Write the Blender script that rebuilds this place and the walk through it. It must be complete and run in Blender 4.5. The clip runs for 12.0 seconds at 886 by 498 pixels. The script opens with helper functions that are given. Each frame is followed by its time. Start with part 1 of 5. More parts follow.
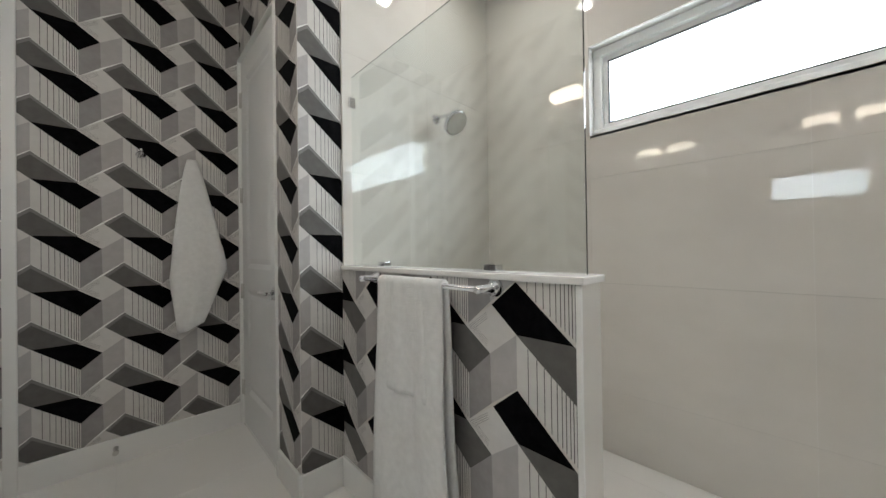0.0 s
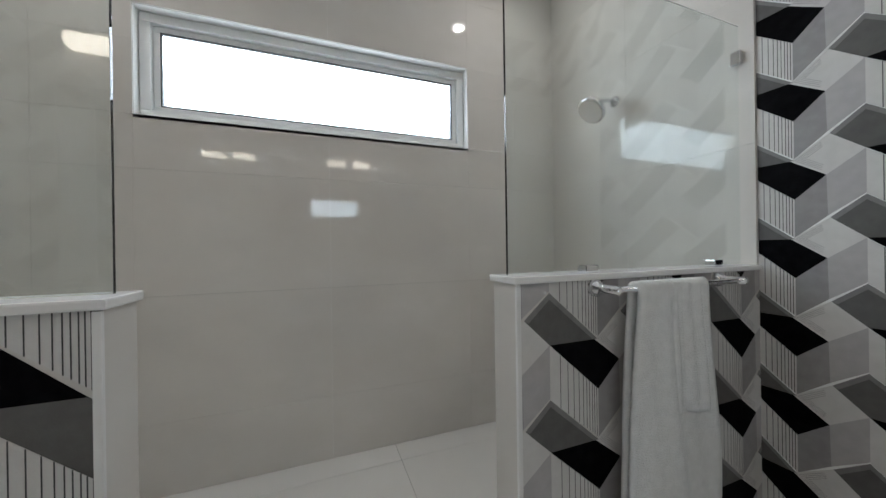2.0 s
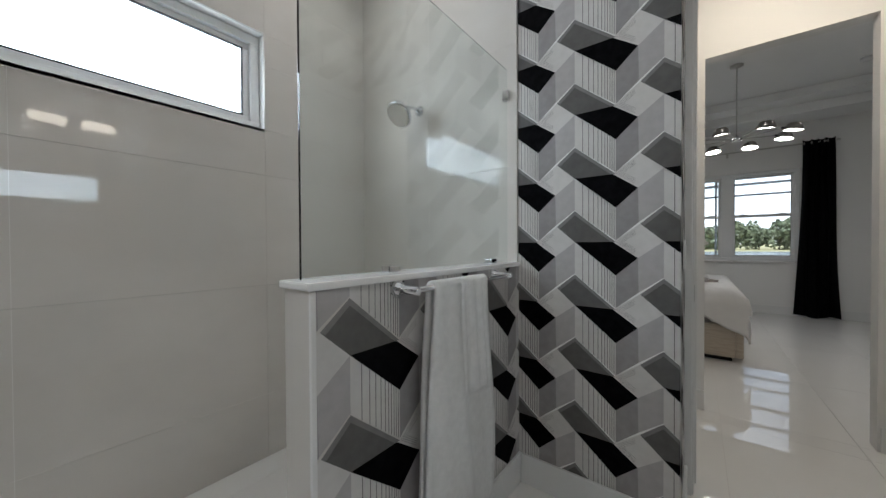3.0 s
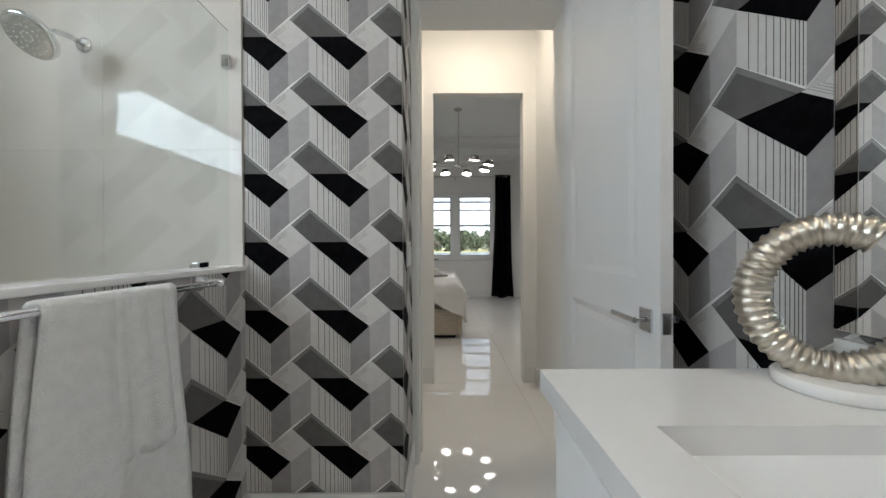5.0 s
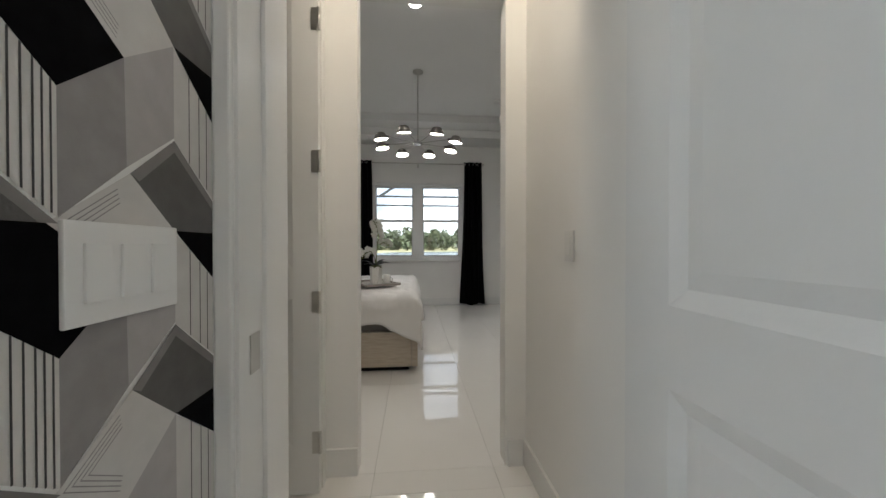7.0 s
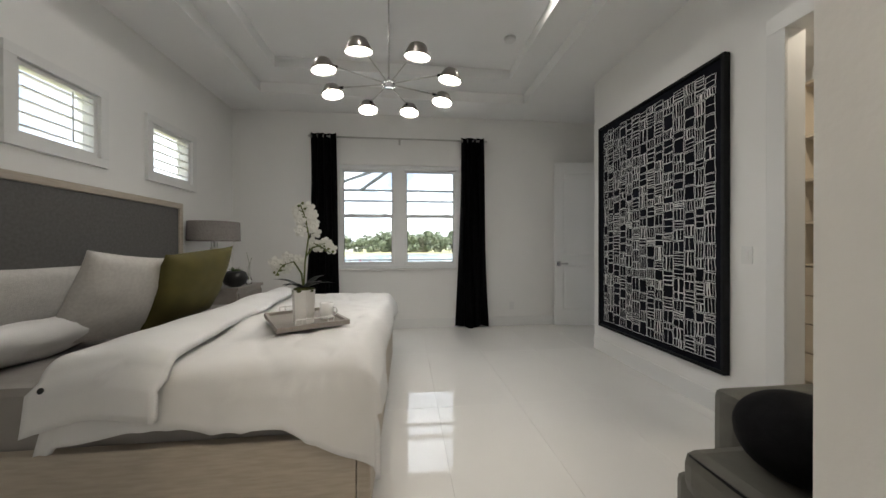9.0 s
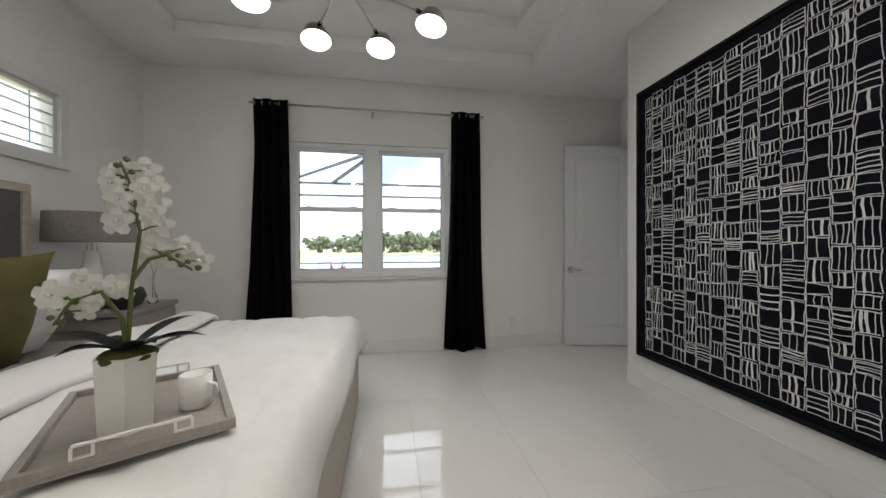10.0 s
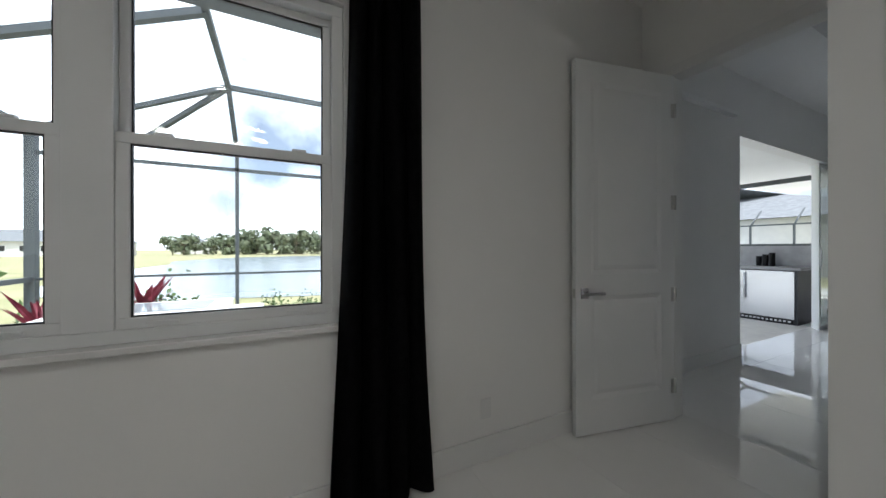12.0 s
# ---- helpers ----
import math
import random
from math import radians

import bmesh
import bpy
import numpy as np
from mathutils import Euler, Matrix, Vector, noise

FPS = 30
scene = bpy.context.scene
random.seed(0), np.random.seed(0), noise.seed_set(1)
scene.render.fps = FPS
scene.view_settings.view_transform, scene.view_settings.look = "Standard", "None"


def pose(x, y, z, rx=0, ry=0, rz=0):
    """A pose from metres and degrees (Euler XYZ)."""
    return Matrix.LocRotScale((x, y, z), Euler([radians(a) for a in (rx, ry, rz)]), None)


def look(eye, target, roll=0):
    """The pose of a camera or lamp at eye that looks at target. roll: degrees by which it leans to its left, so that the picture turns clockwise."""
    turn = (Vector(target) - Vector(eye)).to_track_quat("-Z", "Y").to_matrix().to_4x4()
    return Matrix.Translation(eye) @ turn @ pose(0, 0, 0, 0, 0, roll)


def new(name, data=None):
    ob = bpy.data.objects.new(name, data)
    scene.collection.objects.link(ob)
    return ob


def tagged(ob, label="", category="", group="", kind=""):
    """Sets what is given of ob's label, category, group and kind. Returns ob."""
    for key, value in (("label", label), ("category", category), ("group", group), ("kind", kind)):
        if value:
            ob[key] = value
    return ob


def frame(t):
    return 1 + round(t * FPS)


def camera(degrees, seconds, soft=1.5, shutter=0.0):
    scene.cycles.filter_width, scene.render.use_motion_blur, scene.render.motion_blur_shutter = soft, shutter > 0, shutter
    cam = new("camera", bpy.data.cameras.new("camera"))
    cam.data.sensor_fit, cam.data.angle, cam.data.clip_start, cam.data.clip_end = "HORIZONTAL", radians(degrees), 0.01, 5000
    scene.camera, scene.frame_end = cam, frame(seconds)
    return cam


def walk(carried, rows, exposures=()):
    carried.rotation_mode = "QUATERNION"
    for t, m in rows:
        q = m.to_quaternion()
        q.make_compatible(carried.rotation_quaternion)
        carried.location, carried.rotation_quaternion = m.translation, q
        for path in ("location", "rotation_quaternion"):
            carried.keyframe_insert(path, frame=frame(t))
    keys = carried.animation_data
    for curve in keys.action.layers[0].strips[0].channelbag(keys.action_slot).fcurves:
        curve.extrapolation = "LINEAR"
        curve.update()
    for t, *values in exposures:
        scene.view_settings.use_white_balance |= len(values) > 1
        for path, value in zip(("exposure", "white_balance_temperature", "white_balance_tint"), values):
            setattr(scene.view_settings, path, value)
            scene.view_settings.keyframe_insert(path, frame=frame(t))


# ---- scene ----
cam = camera(107.0, 12.0)
PATH = [
    (0, (0.126, 0.011, 1.144), (-1.266, -1.426, 1.156), -0.8),
    (0.5, (0.132, 0.044, 1.145), (-1.616, -0.929, 1.153), -0.9),
    (1, (0.107, 0.037, 1.129), (-1.845, -0.396, 1.167), -0.8),
    (1.5, (0.112, 0.027, 1.143), (-1.882, 0.185, 1.166), -0.6),
    (2, (0.101, 0.035, 1.157), (-1.768, 0.747, 1.155), -0.8),
    (2.5, (0.085, 0.071, 1.172), (-1.535, 1.243, 1.140), -0.6),
    (3, (0.050, 0.125, 1.162), (-1.178, 1.703, 1.140), -0.3),
    (3.5, (0.071, 0.143, 1.155), (-0.720, 1.980, 1.142), -0.5),
    (3.7, (0.085, 0.138, 1.157), (-0.524, 2.044, 1.146), -0.3),
    (5.3, (0.188, 0.381, 1.148), (0.235, 2.380, 1.137), -0.3),
    (5.5, (0.205, 0.464, 1.146), (0.279, 2.462, 1.138), -0.3),
    (6, (0.263, 0.713, 1.143), (0.391, 2.709, 1.135), -0.2),
    (6.5, (0.328, 1.016, 1.139), (0.486, 3.009, 1.144), 0),
    (7, (0.365, 1.370, 1.150), (0.543, 3.362, 1.132), 0),
    (7.2, (0.400, 1.520, 1.155), (0.579, 3.512, 1.132), 0),
    (8.8, (0.570, 2.760, 1.167), (0.764, 4.751, 1.159), -0.2),
    (9, (0.559, 2.941, 1.171), (0.775, 4.929, 1.164), -0.1),
    (9.5, (0.572, 3.424, 1.183), (0.841, 5.406, 1.177), -0.1),
    (10, (0.621, 3.945, 1.201), (0.951, 5.918, 1.194), -0.1),
    (10.5, (0.693, 4.506, 1.206), (1.104, 6.463, 1.199), -0.1),
    (11, (0.770, 5.090, 1.214), (1.283, 7.024, 1.207), -0.1),
    (11.3, (0.842, 5.434, 1.213), (1.424, 7.347, 1.209), -0.3),
    (11.5, (0.865, 5.661, 1.218), (1.523, 7.550, 1.213), -0.1),
    (11.7, (0.957, 5.858, 1.216), (1.681, 7.723, 1.214), -0.2),
    (12, (1.055, 6.155, 1.220), (1.950, 7.944, 1.219), -0.1),
]
walk(cam, [(t, look(eye, target, roll)) for t, eye, target, roll in PATH],
     [(0, 0.4, 6250, 9), (0.5, 0.3, 6100, 9), (1.5, 0.0, 6000, 9), (2.5, -0.12, 5850, 9), (3.7, 0.05, 5950, 9), (5.5, 0.3, 6050, 9), (6.5, 0.25, 6050, 9),
      (7.2, 0.3, 6200, 9), (8.8, 0.78, 6250, 9), (10, 0.78, 6150, 9), (11, 0.68, 6150, 9), (11.5, 0.58, 6100, 8), (12, 0.2, 5950, 8)])

# ---------- light ----------
world = bpy.data.worlds.new("sky_world")
scene.world = world
world.use_nodes = True
wn = world.node_tree
sky = wn.nodes.new("ShaderNodeTexSky")
sky.sky_type = 'NISHITA'
sky.sun_disc = False
sky.sun_elevation = radians(68)
sky.sun_rotation = radians(200)
sky.dust_density = 3.0
wn.nodes["Background"].inputs[1].default_value = 0.15
# broken bright cloud over the blue
cn = wn.nodes.new("ShaderNodeTexNoise")
cn.inputs["Scale"].default_value, cn.inputs["Detail"].default_value = 2.6, 7
cr = wn.nodes.new("ShaderNodeValToRGB")
cr.color_ramp.elements[0].position, cr.color_ramp.elements[1].position = 0.38, 0.6
cr.color_ramp.elements[0].color, cr.color_ramp.elements[1].color = (0.12, 0.12, 0.12, 1), (1, 1, 1, 1)
cm = wn.nodes.new("ShaderNodeMix")
cm.data_type = 'RGBA'
cm.inputs["B"].default_value = (16.5, 16.8, 17.3, 1)
wn.links.new(cn.outputs["Fac"], cr.inputs[0])
wn.links.new(cr.outputs[0], cm.inputs["Factor"])
wn.links.new(sky.outputs[0], cm.inputs["A"])
wn.links.new(cm.outputs["Result"], wn.nodes["Background"].inputs[0])


def lamp(name, kind, power, m, color=(1, 1, 1), size=0.2, size_y=None):
    d = bpy.data.lights.new(name, kind)
    d.energy, d.color = power, color
    if kind == 'AREA':
        d.size = size
        if size_y:
            d.shape, d.size_y = 'RECTANGLE', size_y
    elif kind == 'SUN':
        d.angle = size
    else:
        d.shadow_soft_size = size
    o = new(name, d)
    o.matrix_world = m
    return o


sun_dir = Vector((math.cos(radians(68)) * 0.34, -math.cos(radians(68)) * 0.94, math.sin(radians(68))))
lamp("sun", 'SUN', 5.0, look(sun_dir * 50, (0, 0, 0)), (1, 0.96, 0.9), radians(4))
# daylight in the shower window's opening
lamp("shower_window_light", 'AREA', 16, look((-2.0, 0.1, 2.1), (1, 0.1, 1.3)), (0.88, 0.96, 1), 1.6, 0.45)

# ---------- materials ----------


def mat(name, color, rough=0.5, metal=0.0, color2=None, scale=6.0, bump=0.0, bump_scale=60.0, coat=0.0, emit=0.0, rand=0.0, spec=0.5, stretch=None):
    m = bpy.data.materials.new(name)
    m.use_nodes = True
    nt = m.node_tree
    b = nt.nodes["Principled BSDF"]
    b.inputs["Roughness"].default_value = rough
    b.inputs["Metallic"].default_value = metal
    b.inputs["Coat Weight"].default_value = coat
    b.inputs["Specular IOR Level"].default_value = spec
    c1 = (*color, 1)
    b.inputs["Base Color"].default_value = c1
    tc = nt.nodes.new("ShaderNodeTexCoord")
    src = tc.outputs["Object"]
    if stretch:
        mp = nt.nodes.new("ShaderNodeMapping")
        mp.inputs["Scale"].default_value = stretch
        nt.links.new(src, mp.inputs[0])
        src = mp.outputs[0]
    if color2:
        n = nt.nodes.new("ShaderNodeTexNoise")
        n.inputs["Scale"].default_value = scale
        n.inputs["Detail"].default_value = 6
        nt.links.new(src, n.inputs["Vector"])
        r = nt.nodes.new("ShaderNodeValToRGB")
        r.color_ramp.elements[0].position, r.color_ramp.elements[1].position = 0.35, 0.68
        r.color_ramp.elements[0].color, r.color_ramp.elements[1].color = c1, (*color2, 1)
        nt.links.new(n.outputs["Fac"], r.inputs[0])
        out = r.outputs[0]
        if rand:
            oi = nt.nodes.new("ShaderNodeObjectInfo")
            hs = nt.nodes.new("ShaderNodeHueSaturation")
            ma = nt.nodes.new("ShaderNodeMath")
            ma.operation = 'MULTIPLY_ADD'
            ma.inputs[1].default_value, ma.inputs[2].default_value = rand, 1 - rand / 2
            nt.links.new(oi.outputs["Random"], ma.inputs[0])
            nt.links.new(ma.outputs[0], hs.inputs["Value"])
            nt.links.new(out, hs.inputs["Color"])
            out = hs.outputs[0]
        nt.links.new(out, b.inputs["Base Color"])
    if bump:
        n2 = nt.nodes.new("ShaderNodeTexNoise")
        n2.inputs["Scale"].default_value = bump_scale
        n2.inputs["Detail"].default_value = 4
        nt.links.new(src, n2.inputs["Vector"])
        bp = nt.nodes.new("ShaderNodeBump")
        bp.inputs["Strength"].default_value = bump
        bp.inputs["Distance"].default_value = 0.01
        nt.links.new(n2.outputs["Fac"], bp.inputs["Height"])
        nt.links.new(bp.outputs[0], b.inputs["Normal"])
    if emit:
        b.inputs["Emission Color"].default_value = c1
        b.inputs["Emission Strength"].default_value = emit
    return m


M_WALL = mat("wall_paint", (0.85, 0.845, 0.83), 0.55, color2=(0.87, 0.865, 0.85), scale=2, bump=0.04, bump_scale=180)
M_CEIL = mat("ceiling_paint", (0.89, 0.89, 0.885), 0.7, color2=(0.91, 0.91, 0.905), scale=2, bump=0.15, bump_scale=140)
M_TRIM = mat("trim_paint", (0.8, 0.8, 0.79), 0.3, color2=(0.82, 0.82, 0.81), scale=3)
M_DOOR = mat("door_paint", (0.79, 0.8, 0.8), 0.32, color2=(0.82, 0.82, 0.82), scale=3, bump=0.03, bump_scale=90)
M_FLOOR = mat("floor_tile", (0.8, 0.79, 0.77), 0.02, color2=(0.84, 0.83, 0.81), scale=1.4, rand=0.03, bump=0.004, bump_scale=4)
M_GROUT = mat("grout", (0.64, 0.62, 0.59), 0.6, color2=(0.68, 0.66, 0.63), scale=30)
M_TILE = mat("shower_tile", (0.62, 0.59, 0.55), 0.025, color2=(0.7, 0.67, 0.63), scale=1.3, rand=0.03, stretch=(1, 1, 1.8))
M_CURB = mat("white_stone", (0.78, 0.77, 0.75), 0.15, color2=(0.82, 0.81, 0.8), scale=4)
M_QUARTZ = mat("white_quartz", (0.8, 0.8, 0.8), 0.1, color2=(0.74, 0.73, 0.72), scale=1.6)
M_CHROME = mat("chrome", (0.75, 0.75, 0.77), 0.09, 1.0)
M_NICKEL = mat("brushed_nickel", (0.6, 0.59, 0.57), 0.28, 1.0, bump=0.02, bump_scale=200)
M_STEEL = mat("stainless_steel", (0.58, 0.6, 0.63), 0.25, 1.0, bump=0.03, bump_scale=50, stretch=(1, 1, 30))
M_SILVER = mat("antique_silver", (0.66, 0.61, 0.53), 0.28, 1.0, color2=(0.45, 0.41, 0.35), scale=18, bump=0.15, bump_scale=60)
M_MIRROR = mat("mirror_glass", (0.92, 0.93, 0.93), 0.005, 1.0)
M_TOWEL = mat("white_towel", (0.8, 0.8, 0.79), 0.95, color2=(0.86, 0.86, 0.85), scale=40, bump=0.6, bump_scale=260)
M_LINEN = mat("white_linen", (0.72, 0.71, 0.7), 0.9, color2=(0.76, 0.75, 0.74), scale=5, bump=0.12, bump_scale=220)
M_SHEET = mat("grey_sheet", (0.28, 0.26, 0.245), 0.85, color2=(0.32, 0.3, 0.28), scale=8, bump=0.15, bump_scale=250)
M_GREYP = mat("grey_linen", (0.5, 0.48, 0.455), 0.92, color2=(0.56, 0.54, 0.51), scale=60, bump=0.35, bump_scale=200)
M_GREEN = mat("olive_velvet", (0.065, 0.054, 0.008), 0.8, color2=(0.09, 0.075, 0.012), scale=7, bump=0.1, bump_scale=200)
M_BEDWOOD = mat("bed_oak", (0.42, 0.36, 0.29), 0.5, color2=(0.5, 0.44, 0.36), scale=9, bump=0.06, bump_scale=40, stretch=(1, 1, 8))
M_HEADFAB = mat("charcoal_fabric", (0.105, 0.1, 0.095), 0.85, color2=(0.13, 0.125, 0.12), scale=50, bump=0.25, bump_scale=260)
M_TRAY = mat("grey_wood", (0.3, 0.27, 0.24), 0.5, color2=(0.36, 0.33, 0.3), scale=14, bump=0.08, bump_scale=60, stretch=(1, 12, 1))
M_BLACKF = mat("black_fabric", (0.006, 0.006, 0.007), 0.6, color2=(0.01, 0.01, 0.011), scale=30, bump=0.1, bump_scale=180, spec=0.05)
M_BLACK = mat("black_paint", (0.008, 0.008, 0.009), 0.45, color2=(0.012, 0.012, 0.013), scale=20, spec=0.15)
M_WLINE = mat("white_ink", (0.8, 0.8, 0.78), 0.7, color2=(0.7, 0.7, 0.69), scale=40)
M_CANVAS = mat("black_canvas", (0.008, 0.008, 0.011), 0.55, color2=(0.014, 0.015, 0.022), scale=5, bump=0.15, bump_scale=220, spec=0.03)
M_CHAIR = mat("taupe_leather", (0.1, 0.095, 0.08), 0.5, color2=(0.125, 0.12, 0.1), scale=12, bump=0.12, bump_scale=150)
M_SHADE = mat("taupe_shade", (0.2, 0.18, 0.17), 0.85, color2=(0.25, 0.23, 0.215), scale=70, bump=0.2, bump_scale=240)
M_CERAMIC = mat("white_ceramic", (0.8, 0.79, 0.77), 0.25, color2=(0.83, 0.82, 0.8), scale=8)
M_DKCER = mat("black_ceramic", (0.012, 0.012, 0.012), 0.35, color2=(0.02, 0.02, 0.02), scale=12)
M_LEAF = mat("dark_leaf", (0.008, 0.014, 0.012), 0.3, color2=(0.018, 0.028, 0.02), scale=14)
M_STEM = mat("green_stem", (0.1, 0.13, 0.03), 0.5, color2=(0.14, 0.16, 0.05), scale=20)
M_MOSS = mat("moss", (0.06, 0.07, 0.015), 0.9, color2=(0.11, 0.11, 0.03), scale=40, bump=0.6, bump_scale=90)
M_PETAL = mat("white_petal", (0.82, 0.81, 0.77), 0.5, color2=(0.86, 0.85, 0.8), scale=20)
M_PEWTER = mat("dark_nickel_shade", (0.2, 0.185, 0.17), 0.3, 1.0, color2=(0.27, 0.25, 0.23), scale=10)
M_PLASTIC = mat("white_plastic", (0.8, 0.8, 0.79), 0.35)
M_VINYL = mat("white_vinyl", (0.8, 0.81, 0.81), 0.3, color2=(0.83, 0.84, 0.84), scale=4)
M_GASKET = mat("black_gasket", (0.012, 0.012, 0.014), 0.5)
M_BULB = mat("lit_bulb", (1.0, 0.93, 0.82), 0.5, emit=12.0)
M_SHIN = mat("lit_shade_inside", (1.0, 0.93, 0.83), 0.6, emit=20.0)
M_VLIGHT = mat("vanity_glass_lit", (1.0, 0.85, 0.66), 0.4, emit=11.0)
M_CAGE = mat("bronze_aluminium", (0.075, 0.085, 0.09), 0.5, 0.3)
M_GRASS = mat("lawn", (0.22, 0.22, 0.1), 0.95, color2=(0.36, 0.33, 0.19), scale=0.3, bump=0.4, bump_scale=8)
M_WATER = mat("pond_water", (0.2, 0.24, 0.26), 0.2, color2=(0.25, 0.28, 0.3), scale=0.2, bump=0.06, bump_scale=2)
M_TREE = mat("tree_leaves", (0.1, 0.13, 0.075), 0.8, color2=(0.15, 0.17, 0.1), scale=0.8)
M_BARK = mat("bark", (0.12, 0.09, 0.06), 0.9, color2=(0.17, 0.13, 0.1), scale=6)
M_STUCCO = mat("pale_stucco", (0.6, 0.59, 0.57), 0.85, color2=(0.66, 0.65, 0.62), scale=2, bump=0.2, bump_scale=40)
M_ROOF = mat("grey_shingle", (0.14, 0.15, 0.16), 0.9, color2=(0.2, 0.21, 0.22), scale=3, bump=0.3, bump_scale=14)
M_PAVER = mat("pale_paver", (0.6, 0.58, 0.55), 0.7, color2=(0.68, 0.66, 0.62), scale=5, bump=0.15, bump_scale=60)
M_REDLEAF = mat("red_leaf", (0.2, 0.012, 0.035), 0.5, color2=(0.3, 0.03, 0.06), scale=9)
M_BUSH = mat("bush_leaf", (0.07, 0.13, 0.035), 0.6, color2=(0.13, 0.19, 0.06), scale=6)
M_DKCAB = mat("dark_cabinet", (0.025, 0.028, 0.035), 0.45, color2=(0.035, 0.038, 0.045), scale=9)
M_GREYST = mat("grey_stone", (0.26, 0.26, 0.27), 0.4, color2=(0.33, 0.33, 0.34), scale=6)
M_CREAM = mat("cream_cabinet", (0.62, 0.55, 0.45), 0.5, color2=(0.66, 0.59, 0.49), scale=4)
# wallpaper inks
P_WHITE = mat("paper_white", (0.62, 0.6, 0.58), 0.55, color2=(0.66, 0.64, 0.62), scale=30, bump=0.06, bump_scale=240, spec=0.2)
P_LIGHT = mat("paper_light_grey", (0.43, 0.41, 0.41), 0.5, color2=(0.47, 0.45, 0.45), scale=30, bump=0.06, bump_scale=240, spec=0.2)
P_MID = mat("paper_mid_grey", (0.29, 0.275, 0.275), 0.5, color2=(0.33, 0.315, 0.315), scale=30, bump=0.06, bump_scale=240, spec=0.2)
P_DARK = mat("paper_dark_grey", (0.12, 0.115, 0.112), 0.42, color2=(0.14, 0.135, 0.13), scale=30, bump=0.06, bump_scale=240, spec=0.1)
P_EDGE = mat("paper_edge_grey", (0.19, 0.18, 0.178), 0.45, color2=(0.22, 0.21, 0.205), scale=30)
P_BLACK = mat("paper_black", (0.003, 0.003, 0.0035), 0.6, color2=(0.006, 0.006, 0.007), scale=30, spec=0.02)
P_LINE = mat("paper_line", (0.05, 0.05, 0.05), 0.5)


def glass_mat(name, tint=(0.97, 0.99, 0.985)):
    m = bpy.data.materials.new(name)
    m.use_nodes = True
    b = m.node_tree.nodes["Principled BSDF"]
    b.inputs["Base Color"].default_value = (*tint, 1)
    b.inputs["Roughness"].default_value = 0.0
    b.inputs["IOR"].default_value = 1.45
    b.inputs["Transmission Weight"].default_value = 1.0
    return m


M_GLASS = glass_mat("clear_glass")
M_SGLASS = glass_mat("shower_glass", (0.93, 0.975, 0.965))

# ---------- shape helpers ----------


def box(bm, x0, x1, y0, y1, z0, z1, bevel=0.0, m=None):
    g = bmesh.ops.create_cube(bm, size=1)
    vs = g["verts"]
    bmesh.ops.scale(bm, vec=(x1 - x0, y1 - y0, z1 - z0), verts=vs)
    bmesh.ops.translate(bm, vec=((x0 + x1) / 2, (y0 + y1) / 2, (z0 + z1) / 2), verts=vs)
    if bevel:
        es = {e for v in vs for e in v.link_edges}
        r = bmesh.ops.bevel(bm, geom=list(es), offset=bevel, segments=2, affect='EDGES', profile=0.6)
        vs = list({v for f in r["faces"] for v in f.verts} | {v for v in vs if v.is_valid})
    if m is not None:
        bmesh.ops.transform(bm, matrix=m, verts=[v for v in vs if v.is_valid])


def bx(*a, **k):
    bm = bmesh.new()
    box(bm, *a, **k)
    return bm


def lathe(bm, prof, center=(0, 0, 0), seg=24, m=None, caps=True):
    rings = []
    for r, z in prof:
        ring = []
        for i in range(seg):
            a = 2 * math.pi * i / seg
            p = Vector((r * math.cos(a), r * math.sin(a), z))
            if m is not None:
                p = m @ p
            ring.append(bm.verts.new(p + Vector(center)))
        rings.append(ring)
    for a, b in zip(rings, rings[1:]):
        for i in range(seg):
            bm.faces.new((a[i], a[(i + 1) % seg], b[(i + 1) % seg], b[i])).smooth = True
    for ring, flip in ((rings[0], True), (rings[-1], False)) if caps else ():
        bm.faces.new(ring[::-1] if flip else ring)


def tube(bm, pts, r, seg=10, r_end=None):
    pts = [Vector(p) for p in pts]
    rings = []
    up = Vector((0.12, 0.2, 0.97))
    for i, p in enumerate(pts):
        d = (pts[min(i + 1, len(pts) - 1)] - pts[max(i - 1, 0)]).normalized()
        s = d.cross(up)
        if s.length < 1e-3:
            s = d.cross(Vector((1, 0, 0)))
        s.normalize()
        u = s.cross(d)
        rr = r if r_end is None else r + (r_end - r) * i / max(1, len(pts) - 1)
        rings.append([bm.verts.new(p + rr * (math.cos(2 * math.pi * k / seg) * s + math.sin(2 * math.pi * k / seg) * u)) for k in range(seg)])
    for a, b in zip(rings, rings[1:]):
        for k in range(seg):
            bm.faces.new((a[k], a[(k + 1) % seg], b[(k + 1) % seg], b[k])).smooth = True
    bm.faces.new(rings[0][::-1])
    bm.faces.new(rings[-1])


def link_mesh(name, bm, material):
    bmesh.ops.recalc_face_normals(bm, faces=bm.faces)
    me = bpy.data.meshes.new(name)
    bm.to_mesh(me)
    bm.free()
    for m in (material if isinstance(material, (list, tuple)) else [material]):
        me.materials.append(m)
    return new(name, me)


def part(name, bm, material, parent, label=""):
    ob = link_mesh(name, bm, material)
    ob.parent = parent
    if label:
        ob["label"] = label
    return ob


def solo(name, bm, material, label, category="", group="", kind=""):
    return tagged(link_mesh(name, bm, material), label, category, group, kind)


def thing(name, at, label, category, group="", kind=""):
    e = new(name)
    e.location = at
    bpy.context.view_layer.update()
    return tagged(e, label, category, group, kind)


